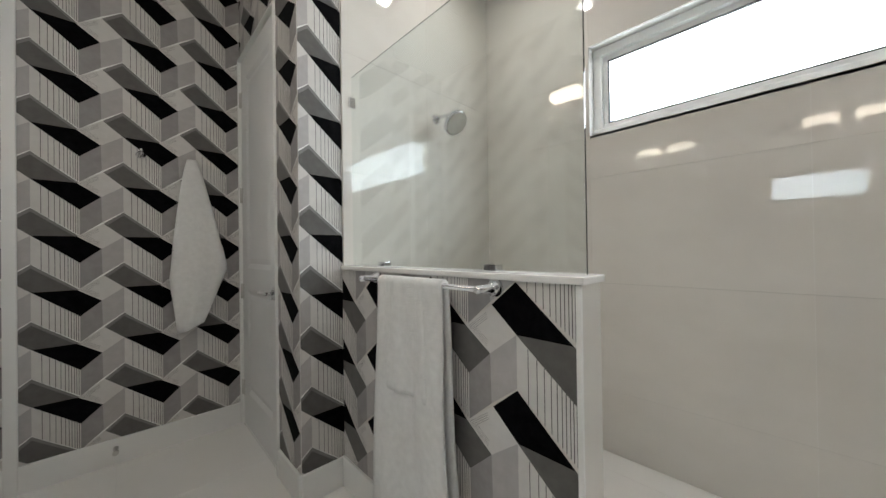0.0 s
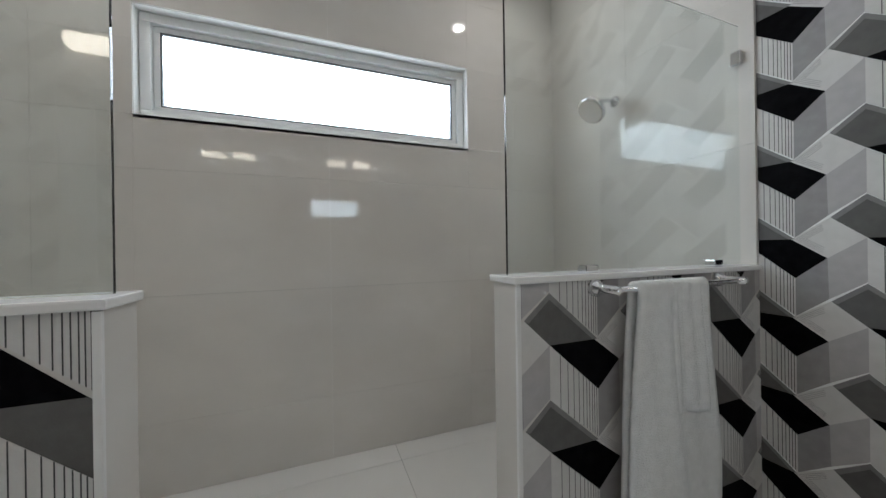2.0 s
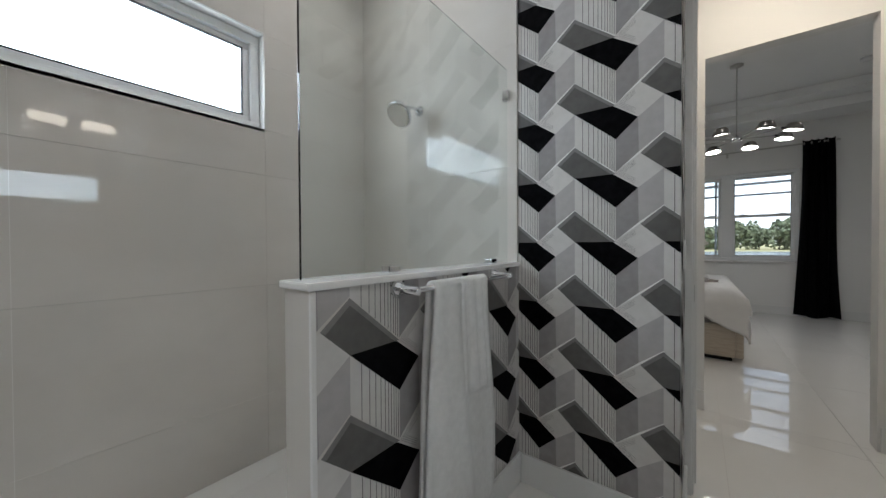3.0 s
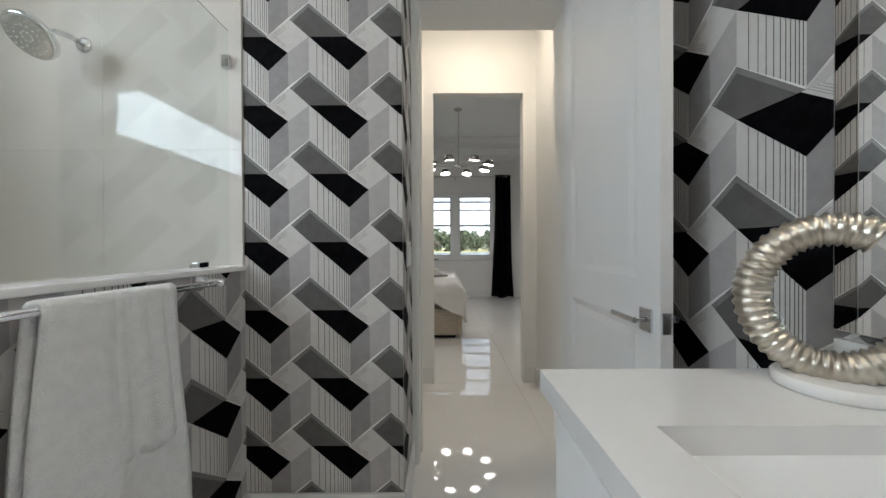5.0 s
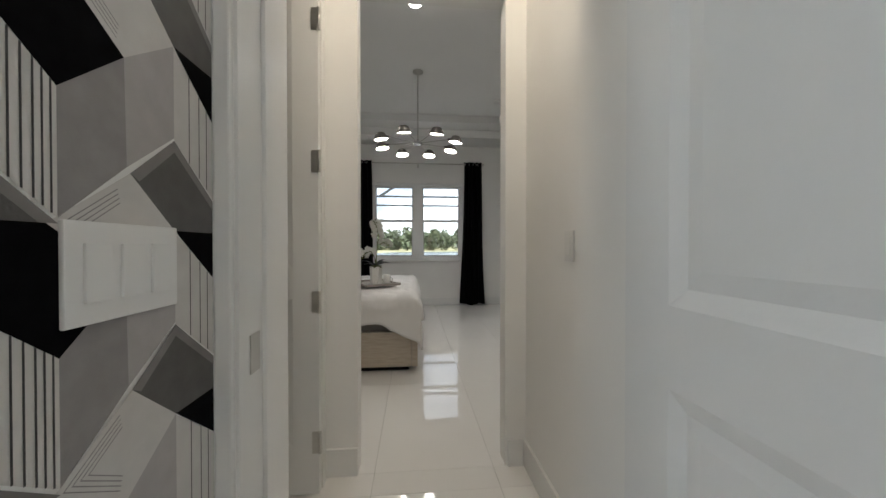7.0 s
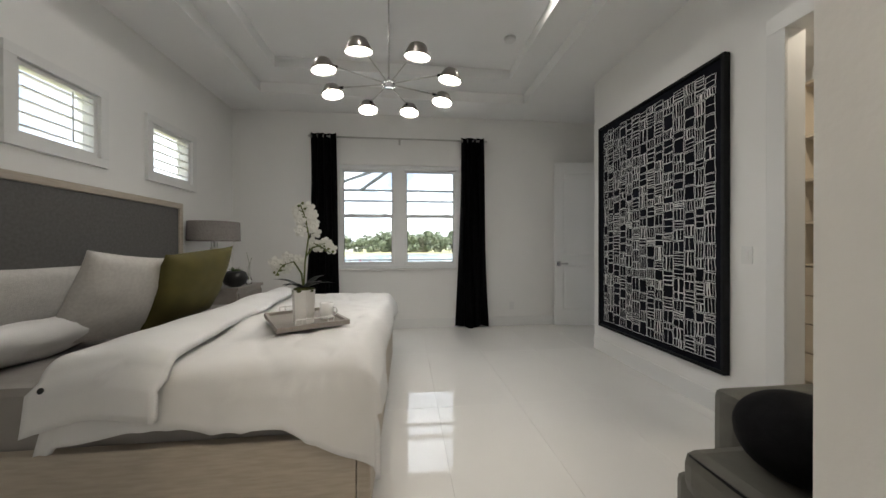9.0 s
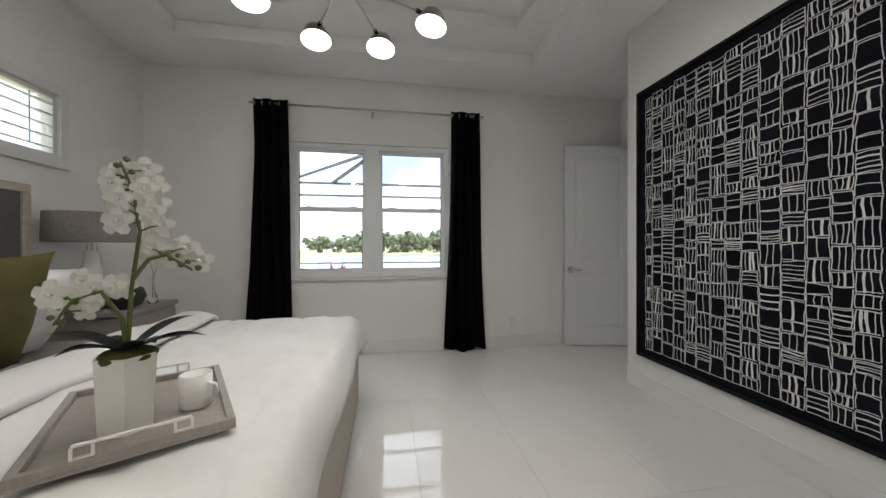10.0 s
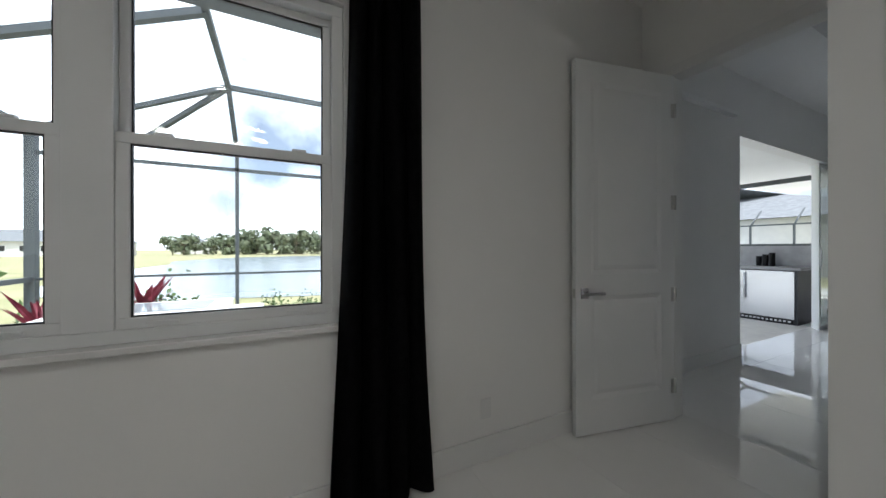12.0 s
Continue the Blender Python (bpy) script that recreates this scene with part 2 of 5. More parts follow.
def place(ob, parent):
    """Keeps world coordinates of a mesh built in the world under a parent that stands at its base."""
    ob.matrix_parent_inverse = Matrix.Translation(-parent.location)
    return ob


def wpart(name, bm, material, parent, label=""):
    return place(part(name, bm, material, parent, label), parent)


def grid_wall(axis, a0, a1, u0, u1, z0, z1, holes=()):
    """A wall between a0 and a1 along its axis ('x' or 'y'), from u0 to u1, with holes (u0, u1, z0, z1) through it."""
    bm = bmesh.new()
    us = sorted({u0, u1, *[h[0] for h in holes], *[h[1] for h in holes]})
    zs = sorted({z0, z1, *[h[2] for h in holes], *[h[3] for h in holes]})
    solid = {}
    for i in range(len(us) - 1):
        for j in range(len(zs) - 1):
            cu, cz = (us[i] + us[i + 1]) / 2, (zs[j] + zs[j + 1]) / 2
            solid[i, j] = not any(h[0] < cu < h[1] and h[2] < cz < h[3] for h in holes)

    def P(a, u, z):
        return bm.verts.new((a, u, z) if axis == 'x' else (u, a, z))
    for (i, j), s in solid.items():
        if not s:
            continue
        ua, ub, za, zb = us[i], us[i + 1], zs[j], zs[j + 1]
        for a in (a0, a1):
            bm.faces.new([P(a, ua, za), P(a, ub, za), P(a, ub, zb), P(a, ua, zb)])
        for di, dj, e in ((-1, 0, ((ua, za), (ua, zb))), (1, 0, ((ub, za), (ub, zb))), (0, -1, ((ua, za), (ub, za))), (0, 1, ((ua, zb), (ub, zb)))):
            if not solid.get((i + di, j + dj), False):
                (p, q), (r, t) = e
                bm.faces.new([P(a0, p, q), P(a0, r, t), P(a1, r, t), P(a1, p, q)])
    bmesh.ops.remove_doubles(bm, verts=bm.verts, dist=1e-5)
    return bm


def wall(name, axis, a0, a1, u0, u1, z0=0.0, z1=3.1, holes=(), m=None, label="plain white painted interior wall"):
    return solo(name, grid_wall(axis, a0, a1, u0, u1, z0, z1, holes), m or M_WALL, label, "wall", kind="structure")


# ---------- structure: bathroom ----------
XB, YN, YS, XP = -1.82, 1.63, -1.51, -0.65
CB = 3.0
wall_back = wall("wall_shower_back", 'x', -1.97, XB - 0.012, -1.75, 2.14, 0, CB, [(-0.757, 0.95, 1.80, 2.32)], label="shower back wall behind large stone tiles")
wall_n = wall("wall_bath_north", 'y', YN, 2.14, XB - 0.012, 0.0, 0, CB, label="bathroom wall with geometric cube wallpaper and tile")
wall_s = wall("wall_bath_south", 'y', -1.63, YS, XB - 0.012, -0.44, 0, CB, label="bathroom wall with geometric cube wallpaper and tile")
wall_wc = wall("wall_wc", 'x', -0.56, -0.44, -2.67, -1.63, 0, CB, [(-2.53, -1.80, 0, 2.44)], label="wallpapered wall with a white door")
wall_end = wall("wall_bath_end", 'y', -2.67, -2.55, -0.44, 1.07, 0, CB, label="end wall with geometric cube wallpaper")
wall_e = wall("wall_bath_east", 'x', 0.95, 1.07, -2.55, 3.04, 0, CB, label="long wall with wallpaper over the vanity")
wall_d = wall("wall_bath_door", 'y', 2.02, 2.26, 0.0, 0.95, 0, CB, [(0.03, 0.83, 0, 2.45)], label="wall with the bathroom doorway")
wall("wall_hall_west", 'x', -0.2, -0.08, 2.14, 3.04, 0, CB, [(2.36, 2.96, 0, 2.44)])
wall("wall_side_room", 'x', -1.97, -1.87, 2.14, 3.04, 0, CB)
solo("wall_wc_back", bx(-1.9, -1.8, -2.67, -1.63, 0, CB), M_WALL, "plain white wall behind the closed door", "wall", kind="structure")
solo("ceiling_bath", bx(-1.97, 1.07, -2.67, 3.04, CB, CB + 0.1), M_CEIL, "white painted bathroom and hall ceiling", "ceiling", kind="structure")
# ---------- structure: bedroom ----------
CL = 3.09
wall("wall_bed_south", 'y', 3.04, 3.14, -1.95, 2.86, 0, CL, [(0.086, 0.84, 0, 2.44)])
wall("wall_bed_west", 'x', -1.97, -1.83, 3.14, 7.9, 0, CL, [(5.21, 5.76, 1.87, 2.345), (6.29, 6.85, 1.87, 2.345)])
wall("wall_bed_window", 'y', 7.74, 7.92, -1.83, 3.58, 0, CL, [(-0.44, 1.33, 0.87, 2.37)])
wall("wall_bed_east", 'x', 2.74, 2.86, 3.14, 6.57, 0, CL, [(3.78, 4.61, 0, 2.44)])
wall("wall_recess", 'y', 6.45, 6.57, 2.86, 3.58, 0, CL)
wall("wall_bed_door", 'x', 3.58, 3.70, 6.45, 7.92, 0, CL, [(6.65, 7.52, 0, 2.45)])
TX0, TX1, TY0, TY1 = -1.23, 2.11, 3.85, 7.19
IX0, IX1, IY0, IY1 = -0.93, 1.81, 4.2, 6.84


def ring(bm, X0, X1, Y0, Y1, a, b, c, d, z0, z1):
    box(bm, X0, a, Y0, Y1, z0, z1)
    box(bm, b, X1, Y0, Y1, z0, z1)
    box(bm, a, b, Y0, c, z0, z1)
    box(bm, a, b, d, Y1, z0, z1)


bm = bmesh.new()
ring(bm, -1.97, 3.7, 3.04, 7.92, TX0, TX1, TY0, TY1, CL, 3.22)
ring(bm, -1.97, 3.7, 3.04, 7.92, IX0, IX1, IY0, IY1, 3.222, 3.34)
box(bm, -1.97, 3.7, 3.04, 7.92, 3.342, 3.45)
solo("ceiling_bedroom", bm, M_CEIL, "white double-step tray ceiling", "ceiling", kind="structure")
# closet behind the east wall
wall("wall_closet_back", 'x', 4.2, 4.3, 3.1, 5.6, 0, 2.8)
wall("wall_closet_south", 'y', 3.0, 3.1, 2.86, 4.3, 0, 2.8)
wall("wall_closet_north", 'y', 5.6, 5.7, 2.86, 4.3, 0, 2.8)
solo("ceiling_closet", bx(2.86, 4.3, 3.0, 5.7, 2.8, 2.9), M_CEIL, "white closet ceiling", "ceiling", kind="structure")
# great room beyond the bedroom door
wall("wall_great_slider", 'y', 7.98, 8.14, 3.7, 13.0, 0, 3.2, [(5.75, 11.0, 0, 2.5)], label="white wall with a wide open sliding door")
wall("wall_great_south", 'y', 3.4, 3.5, 4.3, 13.0, 0, 3.2)
wall("wall_great_east", 'x', 13.0, 13.1, 3.4, 8.14, 0, 3.2)
wall("wall_great_west", 'x', 3.70, 3.80, 5.7, 6.45, 0, 3.2)
bm = bmesh.new()
ring(bm, 3.7, 13.1, 3.4, 8.14, 4.6, 12.2, 4.2, 7.3, 3.2, 3.4)
box(bm, 3.7, 13.1, 3.4, 8.14, 3.402, 3.5)
solo("ceiling_great_room", bm, M_CEIL, "white stepped living room ceiling", "ceiling", kind="structure")
# subfloors
for nm, a in (("floor_bath", (-1.97, 1.07, -2.67, 3.04)), ("floor_bedroom", (-1.97, 3.7, 3.04, 7.92)), ("floor_great_room", (3.7, 13.1, 3.4, 8.14))):
    o = solo(nm, bx(*a, -0.15, -0.004), M_GROUT, "glossy white porcelain tile floor with thin grout", "floor", kind="structure")
    if nm == "floor_bath":
        floor_bath = o
    elif nm == "floor_bedroom":
        floor_bed = o
    else:
        floor_great = o
solo("floor_closet", bx(3.702, 4.3, 3.0, 3.398, -0.15, 0), M_FLOOR, "glossy white closet floor", "floor", kind="structure")

# ---------- wallpaper ----------
WP_W, WP_H = 0.328, 0.28
K = 0.28 / 286
MOTIF = [
    ([(-166, 142), (-11, 142), (81, 75), (0, 0)], 5),
    ([(-246, 214), (-166, 282), (-11, 142), (-166, 142)], 3),
    ([(-166, 140), (0, 0), (0, -138), (-166, -3)], 0),
    ([(0, 0), (81, 75), (84, -65), (0, -138)], 2),
    ([(81, 75), (169, 142), (169, 0), (84, -65)], 1),
    ([(-11, 142), (89, 214), (169, 142), (81, 75)], 0),
]
EDGES = [([(-246, 214), (-166, 282), (-166, 264), (-232, 206)], 4), ([(-166, 282), (0, 142), (-18, 142), (-166, 264)], 4)]
STRIPES = [-132, -107, -87, -69, -54, -42, -32, -22, -14, -6]


def clip(poly, lo, hi, k, sign):
    out = []
    lim = lo if sign > 0 else hi
    for i, p in enumerate(poly):
        q = poly[(i + 1) % len(poly)]
        a, b = (p[k] - lim) * sign >= 0, (q[k] - lim) * sign >= 0
        if a:
            out.append(p)
        if a != b:
            t = (lim - p[k]) / (q[k] - p[k])
            out.append((p[0] + t * (q[0] - p[0]), p[1] + t * (q[1] - p[1])))
    return out


def paper(name, wall_ob, u0, u1, z0, z1, tip, to3d, swap=False, sc=1.0):
    """Printed cube wallpaper on a wall: u runs to the viewer's right, tip is one lower corner of a black block."""
    verts, faces, mats = [], [], []
    pw, ph, k1 = WP_W * sc, WP_H * sc, K * sc

    def add(poly, mi, lift):
        for k, lo, hi in ((0, u0, u1), (1, z0, z1)):
            for s in (1, -1):
                poly = clip(poly, lo, hi, k, s)
                if len(poly) < 3:
                    return
        n = len(verts)
        verts.extend(to3d(u, z, lift) for u, z in poly)
        faces.append(tuple(range(n, n + len(poly))))
        mats.append(mi)
    i0, i1 = math.floor((u0 - tip[0]) / pw) - 1, math.ceil((u1 - tip[0]) / pw) + 1
    j0, j1 = math.floor((z0 - tip[1]) / ph) - 2, math.ceil((z1 - tip[1]) / ph) + 1
    sw = {5: 3, 3: 5}
    for i in range(i0, i1 + 1):
        for j in range(j0, j1 + 1):
            cu, cz = tip[0] + i * pw, tip[1] + j * ph

            def T(pts):
                return [(cu + p * k1, cz + q * k1) for p, q in pts]
            for pts, mi in MOTIF:
                add(T(pts), sw.get(mi, mi) if swap else mi, 0.0015)
            if not swap:
                for pts, mi in EDGES:
                    add(T(pts), mi, 0.0019)
            for s in STRIPES:
                f = (s + 166) / 166
                top, bot = 140 - 140 * f, -3 - 135 * f
                add(T([(s - 1.1, top), (s + 1.1, top), (s + 1.1, bot), (s - 1.1, bot)]), 6, 0.0019)
            for d in (0.14, 0.24, 0.34, 0.44):
                # nested chevrons in the white lozenge
                p0 = (-11 + d * 180 * 0.5, 142 + 0)
                up = (p0[0] + 78 * (1 - d) , p0[1] + 56 * (1 - d))
                dn = (p0[0] + 78 * (1 - d), p0[1] - 56 * (1 - d))
                for e in (up, dn):
                    add(T([p0, e, (e[0] + 2.2, e[1]), (p0[0] + 2.2, p0[1])]), 7, 0.0019)
    me = bpy.data.meshes.new(name)
    me.from_pydata(verts, [], faces)
    for m in (P_WHITE, P_LIGHT, P_MID, P_DARK, P_EDGE, P_BLACK, P_LINE, P_MID):
        me.materials.append(m)
    me.polygons.foreach_set("material_index", mats)
    ob = new(name, me)
    ob.parent = wall_ob
    ob["label"] = "black, grey and white cube-pattern wallpaper"
    return ob


paper("wallpaper", wall_n, XP, 0.0, 0.14, CB, (-0.218, 1.034), lambda u, z, l: (u, YN - l, z))
paper("wallpaper", wall_n, YN, 2.0, 0.14, CB, (1.412, 1.034), lambda u, z, l: (l, u, z))
paper("wallpaper", wall_s, 0.44, -XP, 0.14, CB, (0.65, 1.37), lambda u, z, l: (-u, YS + l, z))
paper("wallpaper", wall_wc, -1.80, -1.51, 0.14, CB, (-1.6, 1.37), lambda u, z, l: (-0.44 + l, u, z))
paper("wallpaper", wall_wc, -2.55, -1.80, 2.47, CB, (-1.6, 1.37), lambda u, z, l: (-0.44 + l, u, z))
paper("wallpaper", wall_end, -0.95, 0.44, 0.14, CB, (-0.298, 1.388), lambda u, z, l: (-u, -2.55 + l, z))
paper("wallpaper", wall_e, -2.02, 2.55, 0.14, CB, (-0.99, 1.342), lambda u, z, l: (0.95 - l, -u, z), False, 1.035)
paper("wallpaper", wall_d, 0.0, 0.95, 2.53, CB, (-0.218, 1.034), lambda u, z, l: (u, 2.02 - l, z))

# ---------- bathroom built-ins ----------
def pony(y0, y1, end_low, tip, swap):
    w = thing("pony_wall", (-0.71, (y0 + y1) / 2, 0), "low shower wall with cube wallpaper and white stone cap", "half wall", "shower half walls")
    e0, e1 = (y0 + 0.014, y1) if end_low else (y0, y1 - 0.014)
    wpart("core", bx(-0.76, XP, y0, y1, 0, 1.058), M_TILE, w, "white tiled core")
    wpart("cap", bx(-0.775, XP + 0.012, y0 - (0.008 if end_low else 0), y1 + (0 if end_low else 0.008), 1.058, 1.078, bevel=0.005), M_CURB, w, "white stone cap")
    t0, t1 = (y0, y0 + 0.014) if end_low else (y1 - 0.014, y1)
    wpart("corner_trim", bx(XP - 0.002, XP + 0.008, t0, t1, 0, 1.057, bevel=0.002), M_CURB, w)
    wpart("baseboard", bx(XP, XP + 0.014, e0, e1, 0, 0.14, bevel=0.003), M_TRIM, w)
    p = paper("wallpaper", w, e0, e1, 0.14, 1.058, tip, lambda u, z, l: (XP + l, u, z), swap, 1.07)
    place(p, w)
    return w


pony(YS, -0.318, False, (-0.328, 0.760), True)
pony(0.525, YN, True, (0.809, 0.734), False)


def screen(y0, y1, clips_y, wall_y):
    g = thing("glass_screen", (-0.705, (y0 + y1) / 2, 1.078), "frameless clear glass panel on the shower half wall", "shower screen", "shower screens")
    p = wpart("pane", bx(-0.71, -0.70, y0, y1, 1.08, 2.03, bevel=0.001), M_SGLASS, g)
    p.visible_shadow = False
    for y in clips_y:
        wpart("clip", bx(-0.725, -0.685, y - 0.025, y + 0.025, 1.078, 1.1, bevel=0.003), M_CHROME, g, "small chrome clip")
    s = -1 if wall_y > 0 else 1
    for z in (1.9,):
        wpart("clip", bx(-0.725, -0.685, min(wall_y, wall_y + s * 0.022), max(wall_y, wall_y + s * 0.022), z - 0.025, z + 0.025, bevel=0.003), M_CHROME, g, "small chrome clip")


screen(-1.505, -0.328, (-1.22, -0.62), -1.508)
screen(0.536, 1.625, (0.83, 1.45), 1.618)


def shower_head(wy, s):
    h = thing("shower_head", (-1.29, wy, 1.975), "round chrome rain shower head on a short wall arm", "shower head", "shower heads")
    bm = bmesh.new()
    lathe(bm, [(0.03, 0), (0.03, 0.006), (0.018, 0.014), (0.012, 0.02)], (-1.29, wy, 1.975), 20, Matrix.Rotation(radians(90 if s < 0 else -90), 4, 'X'))
    wpart("flange", bm, M_CHROME, h)
    bm = bmesh.new()
    tube(bm, [(-1.29, wy, 1.975), (-1.29, wy + s * 0.05, 1.978), (-1.29, wy + s * 0.1, 1.965), (-1.29, wy + s * 0.14, 1.935)], 0.011)
    wpart("arm", bm, M_CHROME, h)
    bm = bmesh.new()
    R = Matrix.Rotation(radians(48 * s), 4, 'X')
    lathe(bm, [(0.072, -0.03), (0.078, -0.024), (0.078, -0.012), (0.06, 0.006), (0.022, 0.02), (0.016, 0.04)], (-1.29, wy + s * 0.16, 1.915), 32, R)
    head = wpart("head", bm, M_CHROME, h)
    bm = bmesh.new()
    lathe(bm, [(0.066, -0.034), (0.066, -0.03)], (-1.29, wy + s * 0.16, 1.915), 32, R)
    for k in range(3):
        for i in range(8 + 6 * k):
            a = 2 * math.pi * i / (8 + 6 * k)
            r = 0.016 + 0.02 * k
            c = R @ Vector((r * math.cos(a), r * math.sin(a), -0.035)) + Vector((-1.29, wy + s * 0.16, 1.915))
            box(bm, c.x - 0.002, c.x + 0.002, c.y - 0.002, c.y + 0.002, c.z - 0.002, c.z + 0.002)
    wpart("nozzle_plate", bm, M_NICKEL, h, "grey nozzle plate")


shower_head(YN - 0.012, -1)
shower_head(YS + 0.012, 1)


def drape(y0, y1, zb_front, zb_back, xc, thick=0.012, seed=0, flare=0.0):
    """A towel folded over a bar along y."""
    rnd = random.Random(seed)
    ph = rnd.random() * 6
    bm = bmesh.new()
    path = []
    n = 16
    for i in range(n + 1):
        path.append((xc + 0.022, zb_front + (1.035 - zb_front) * i / n))
    for i in range(1, 6):
        a = math.pi * i / 6
        path.append((xc + 0.022 * math.cos(a), 1.035 + 0.022 * math.sin(a)))
    for i in range(8):
        path.append((xc - 0.022, 1.035 - (1.035 - zb_back) * i / 7))
    nu = 20
    grid = []
    for k, (x, z) in enumerate(path):
        f = max(0, (1.03 - z))
        row = []
        for j in range(nu + 1):
            u = j / nu
            y = y0 + (y1 - y0) * u + (u - 0.5) * flare * f + 0.004 * math.sin(9 * z + ph)
            w = (0.004 + 0.014 * f) * math.sin(u * 8 + ph + z * 2.2) + 0.004 * math.sin(u * 23 + z * 7)
            edge = 0.006 * (abs(u - 0.5) * 2) ** 6
            row.append(bm.verts.new((x + (w + 0.5 * (0.004 + 0.014 * f) - edge if x > xc else w * 0.2), y, z + 0.008 * math.sin(u * 6 + ph) * f)))
        grid.append(row)
    for a, b in zip(grid, grid[1:]):
        for j in range(nu):
            bm.faces.new((a[j], a[j + 1], b[j + 1], b[j])).smooth = True
    bmesh.ops.recalc_face_normals(bm, faces=bm.faces)
    bmesh.ops.solidify(bm, geom=bm.faces[:], thickness=thick)
    return bm


def towel_bar(y0, y1, ta, tb, hand, seed):
    b = thing("towel_bar", (XP, (y0 + y1) / 2, 1.035), "chrome towel bar on round wall flanges", "towel bar", "towel bars")
    bm = bmesh.new()
    tube(bm, [(XP + 0.07, y0, 1.035), (XP + 0.07, y1, 1.035)], 0.009, 14)
    wpart("rail", bm, M_CHROME, b)
    for y in (y0, y1):
        bm = bmesh.new()
        lathe(bm, [(0.027, 0), (0.027, 0.008), (0.019, 0.02), (0.013, 0.03), (0.013, 0.085), (0.006, 0.09)], (XP + 0.002, y, 1.035), 20, Matrix.Rotation(radians(90), 4, 'Y'))
        wpart("bracket", bm, M_CHROME, b)
    solo("bath_towel", drape(ta, tb, 0.2, 0.34, XP + 0.07, 0.012, seed, 0.12), M_TOWEL, "white cotton bath towel folded over a chrome bar", "towel", "hanging towels")
    solo("hand_towel", drape(hand[0], hand[1], 0.66, 0.74, XP + 0.075, 0.02, seed + 3, 0.05), M_TOWEL, "smaller white hand towel layered on a bath towel", "towel", "hanging towels")


towel_bar(-1.19, -0.57, -1.05, -0.72, (-1.0, -0.78), 2)
towel_bar(0.80, 1.37, 0.875, 1.175, (1.01, 1.18), 5)

# fixed shower window
w1 = thing("window_1", (-1.9, 0.1, 1.8), "long white fixed window high in the shower", "window", kind="structure")
bm = bmesh.new()


def frame_rect(bm, axis, a0, a1, u0, u1, z0, z1, w, bev=0.004):
    for q in ((u0, u1, z0, z0 + w), (u0, u1, z1 - w, z1), (u0, u0 + w, z0 + w, z1 - w), (u1 - w, u1, z0 + w, z1 - w)):
        if axis == 'x':
            box(bm, a0, a1, q[0], q[1], q[2], q[3], bevel=bev)
        else:
            box(bm, q[0], q[1], a0, a1, q[2], q[3], bevel=bev)


frame_rect(bm, 'x', -1.95, -1.88, -0.755, 0.948, 1.802, 2.318, 0.045)
wpart("window_frame", bm, M_VINYL, w1)
bm = bmesh.new()
frame_rect(bm, 'x', -1.935, -1.905, -0.71, 0.903, 1.847, 2.273, 0.03)
wpart("sash", bm, M_VINYL, w1)
bm = bmesh.new()
frame_rect(bm, 'x', -1.922, -1.904, -0.68, 0.873, 1.877, 2.243, 0.006, 0)
wpart("gasket", bm, M_GASKET, w1)
p = wpart("pane", bx(-1.924, -1.918, -0.68, 0.873, 1.877, 2.243), M_GLASS, w1)
p.visible_shadow = False
solo("window_reveal_tile", bx(-1.97, XB, -0.757, 0.95, 1.786, 1.801), M_CURB, "pale stone sill of the shower window", "sill", kind="structure")

# doors -------------------------------------------------


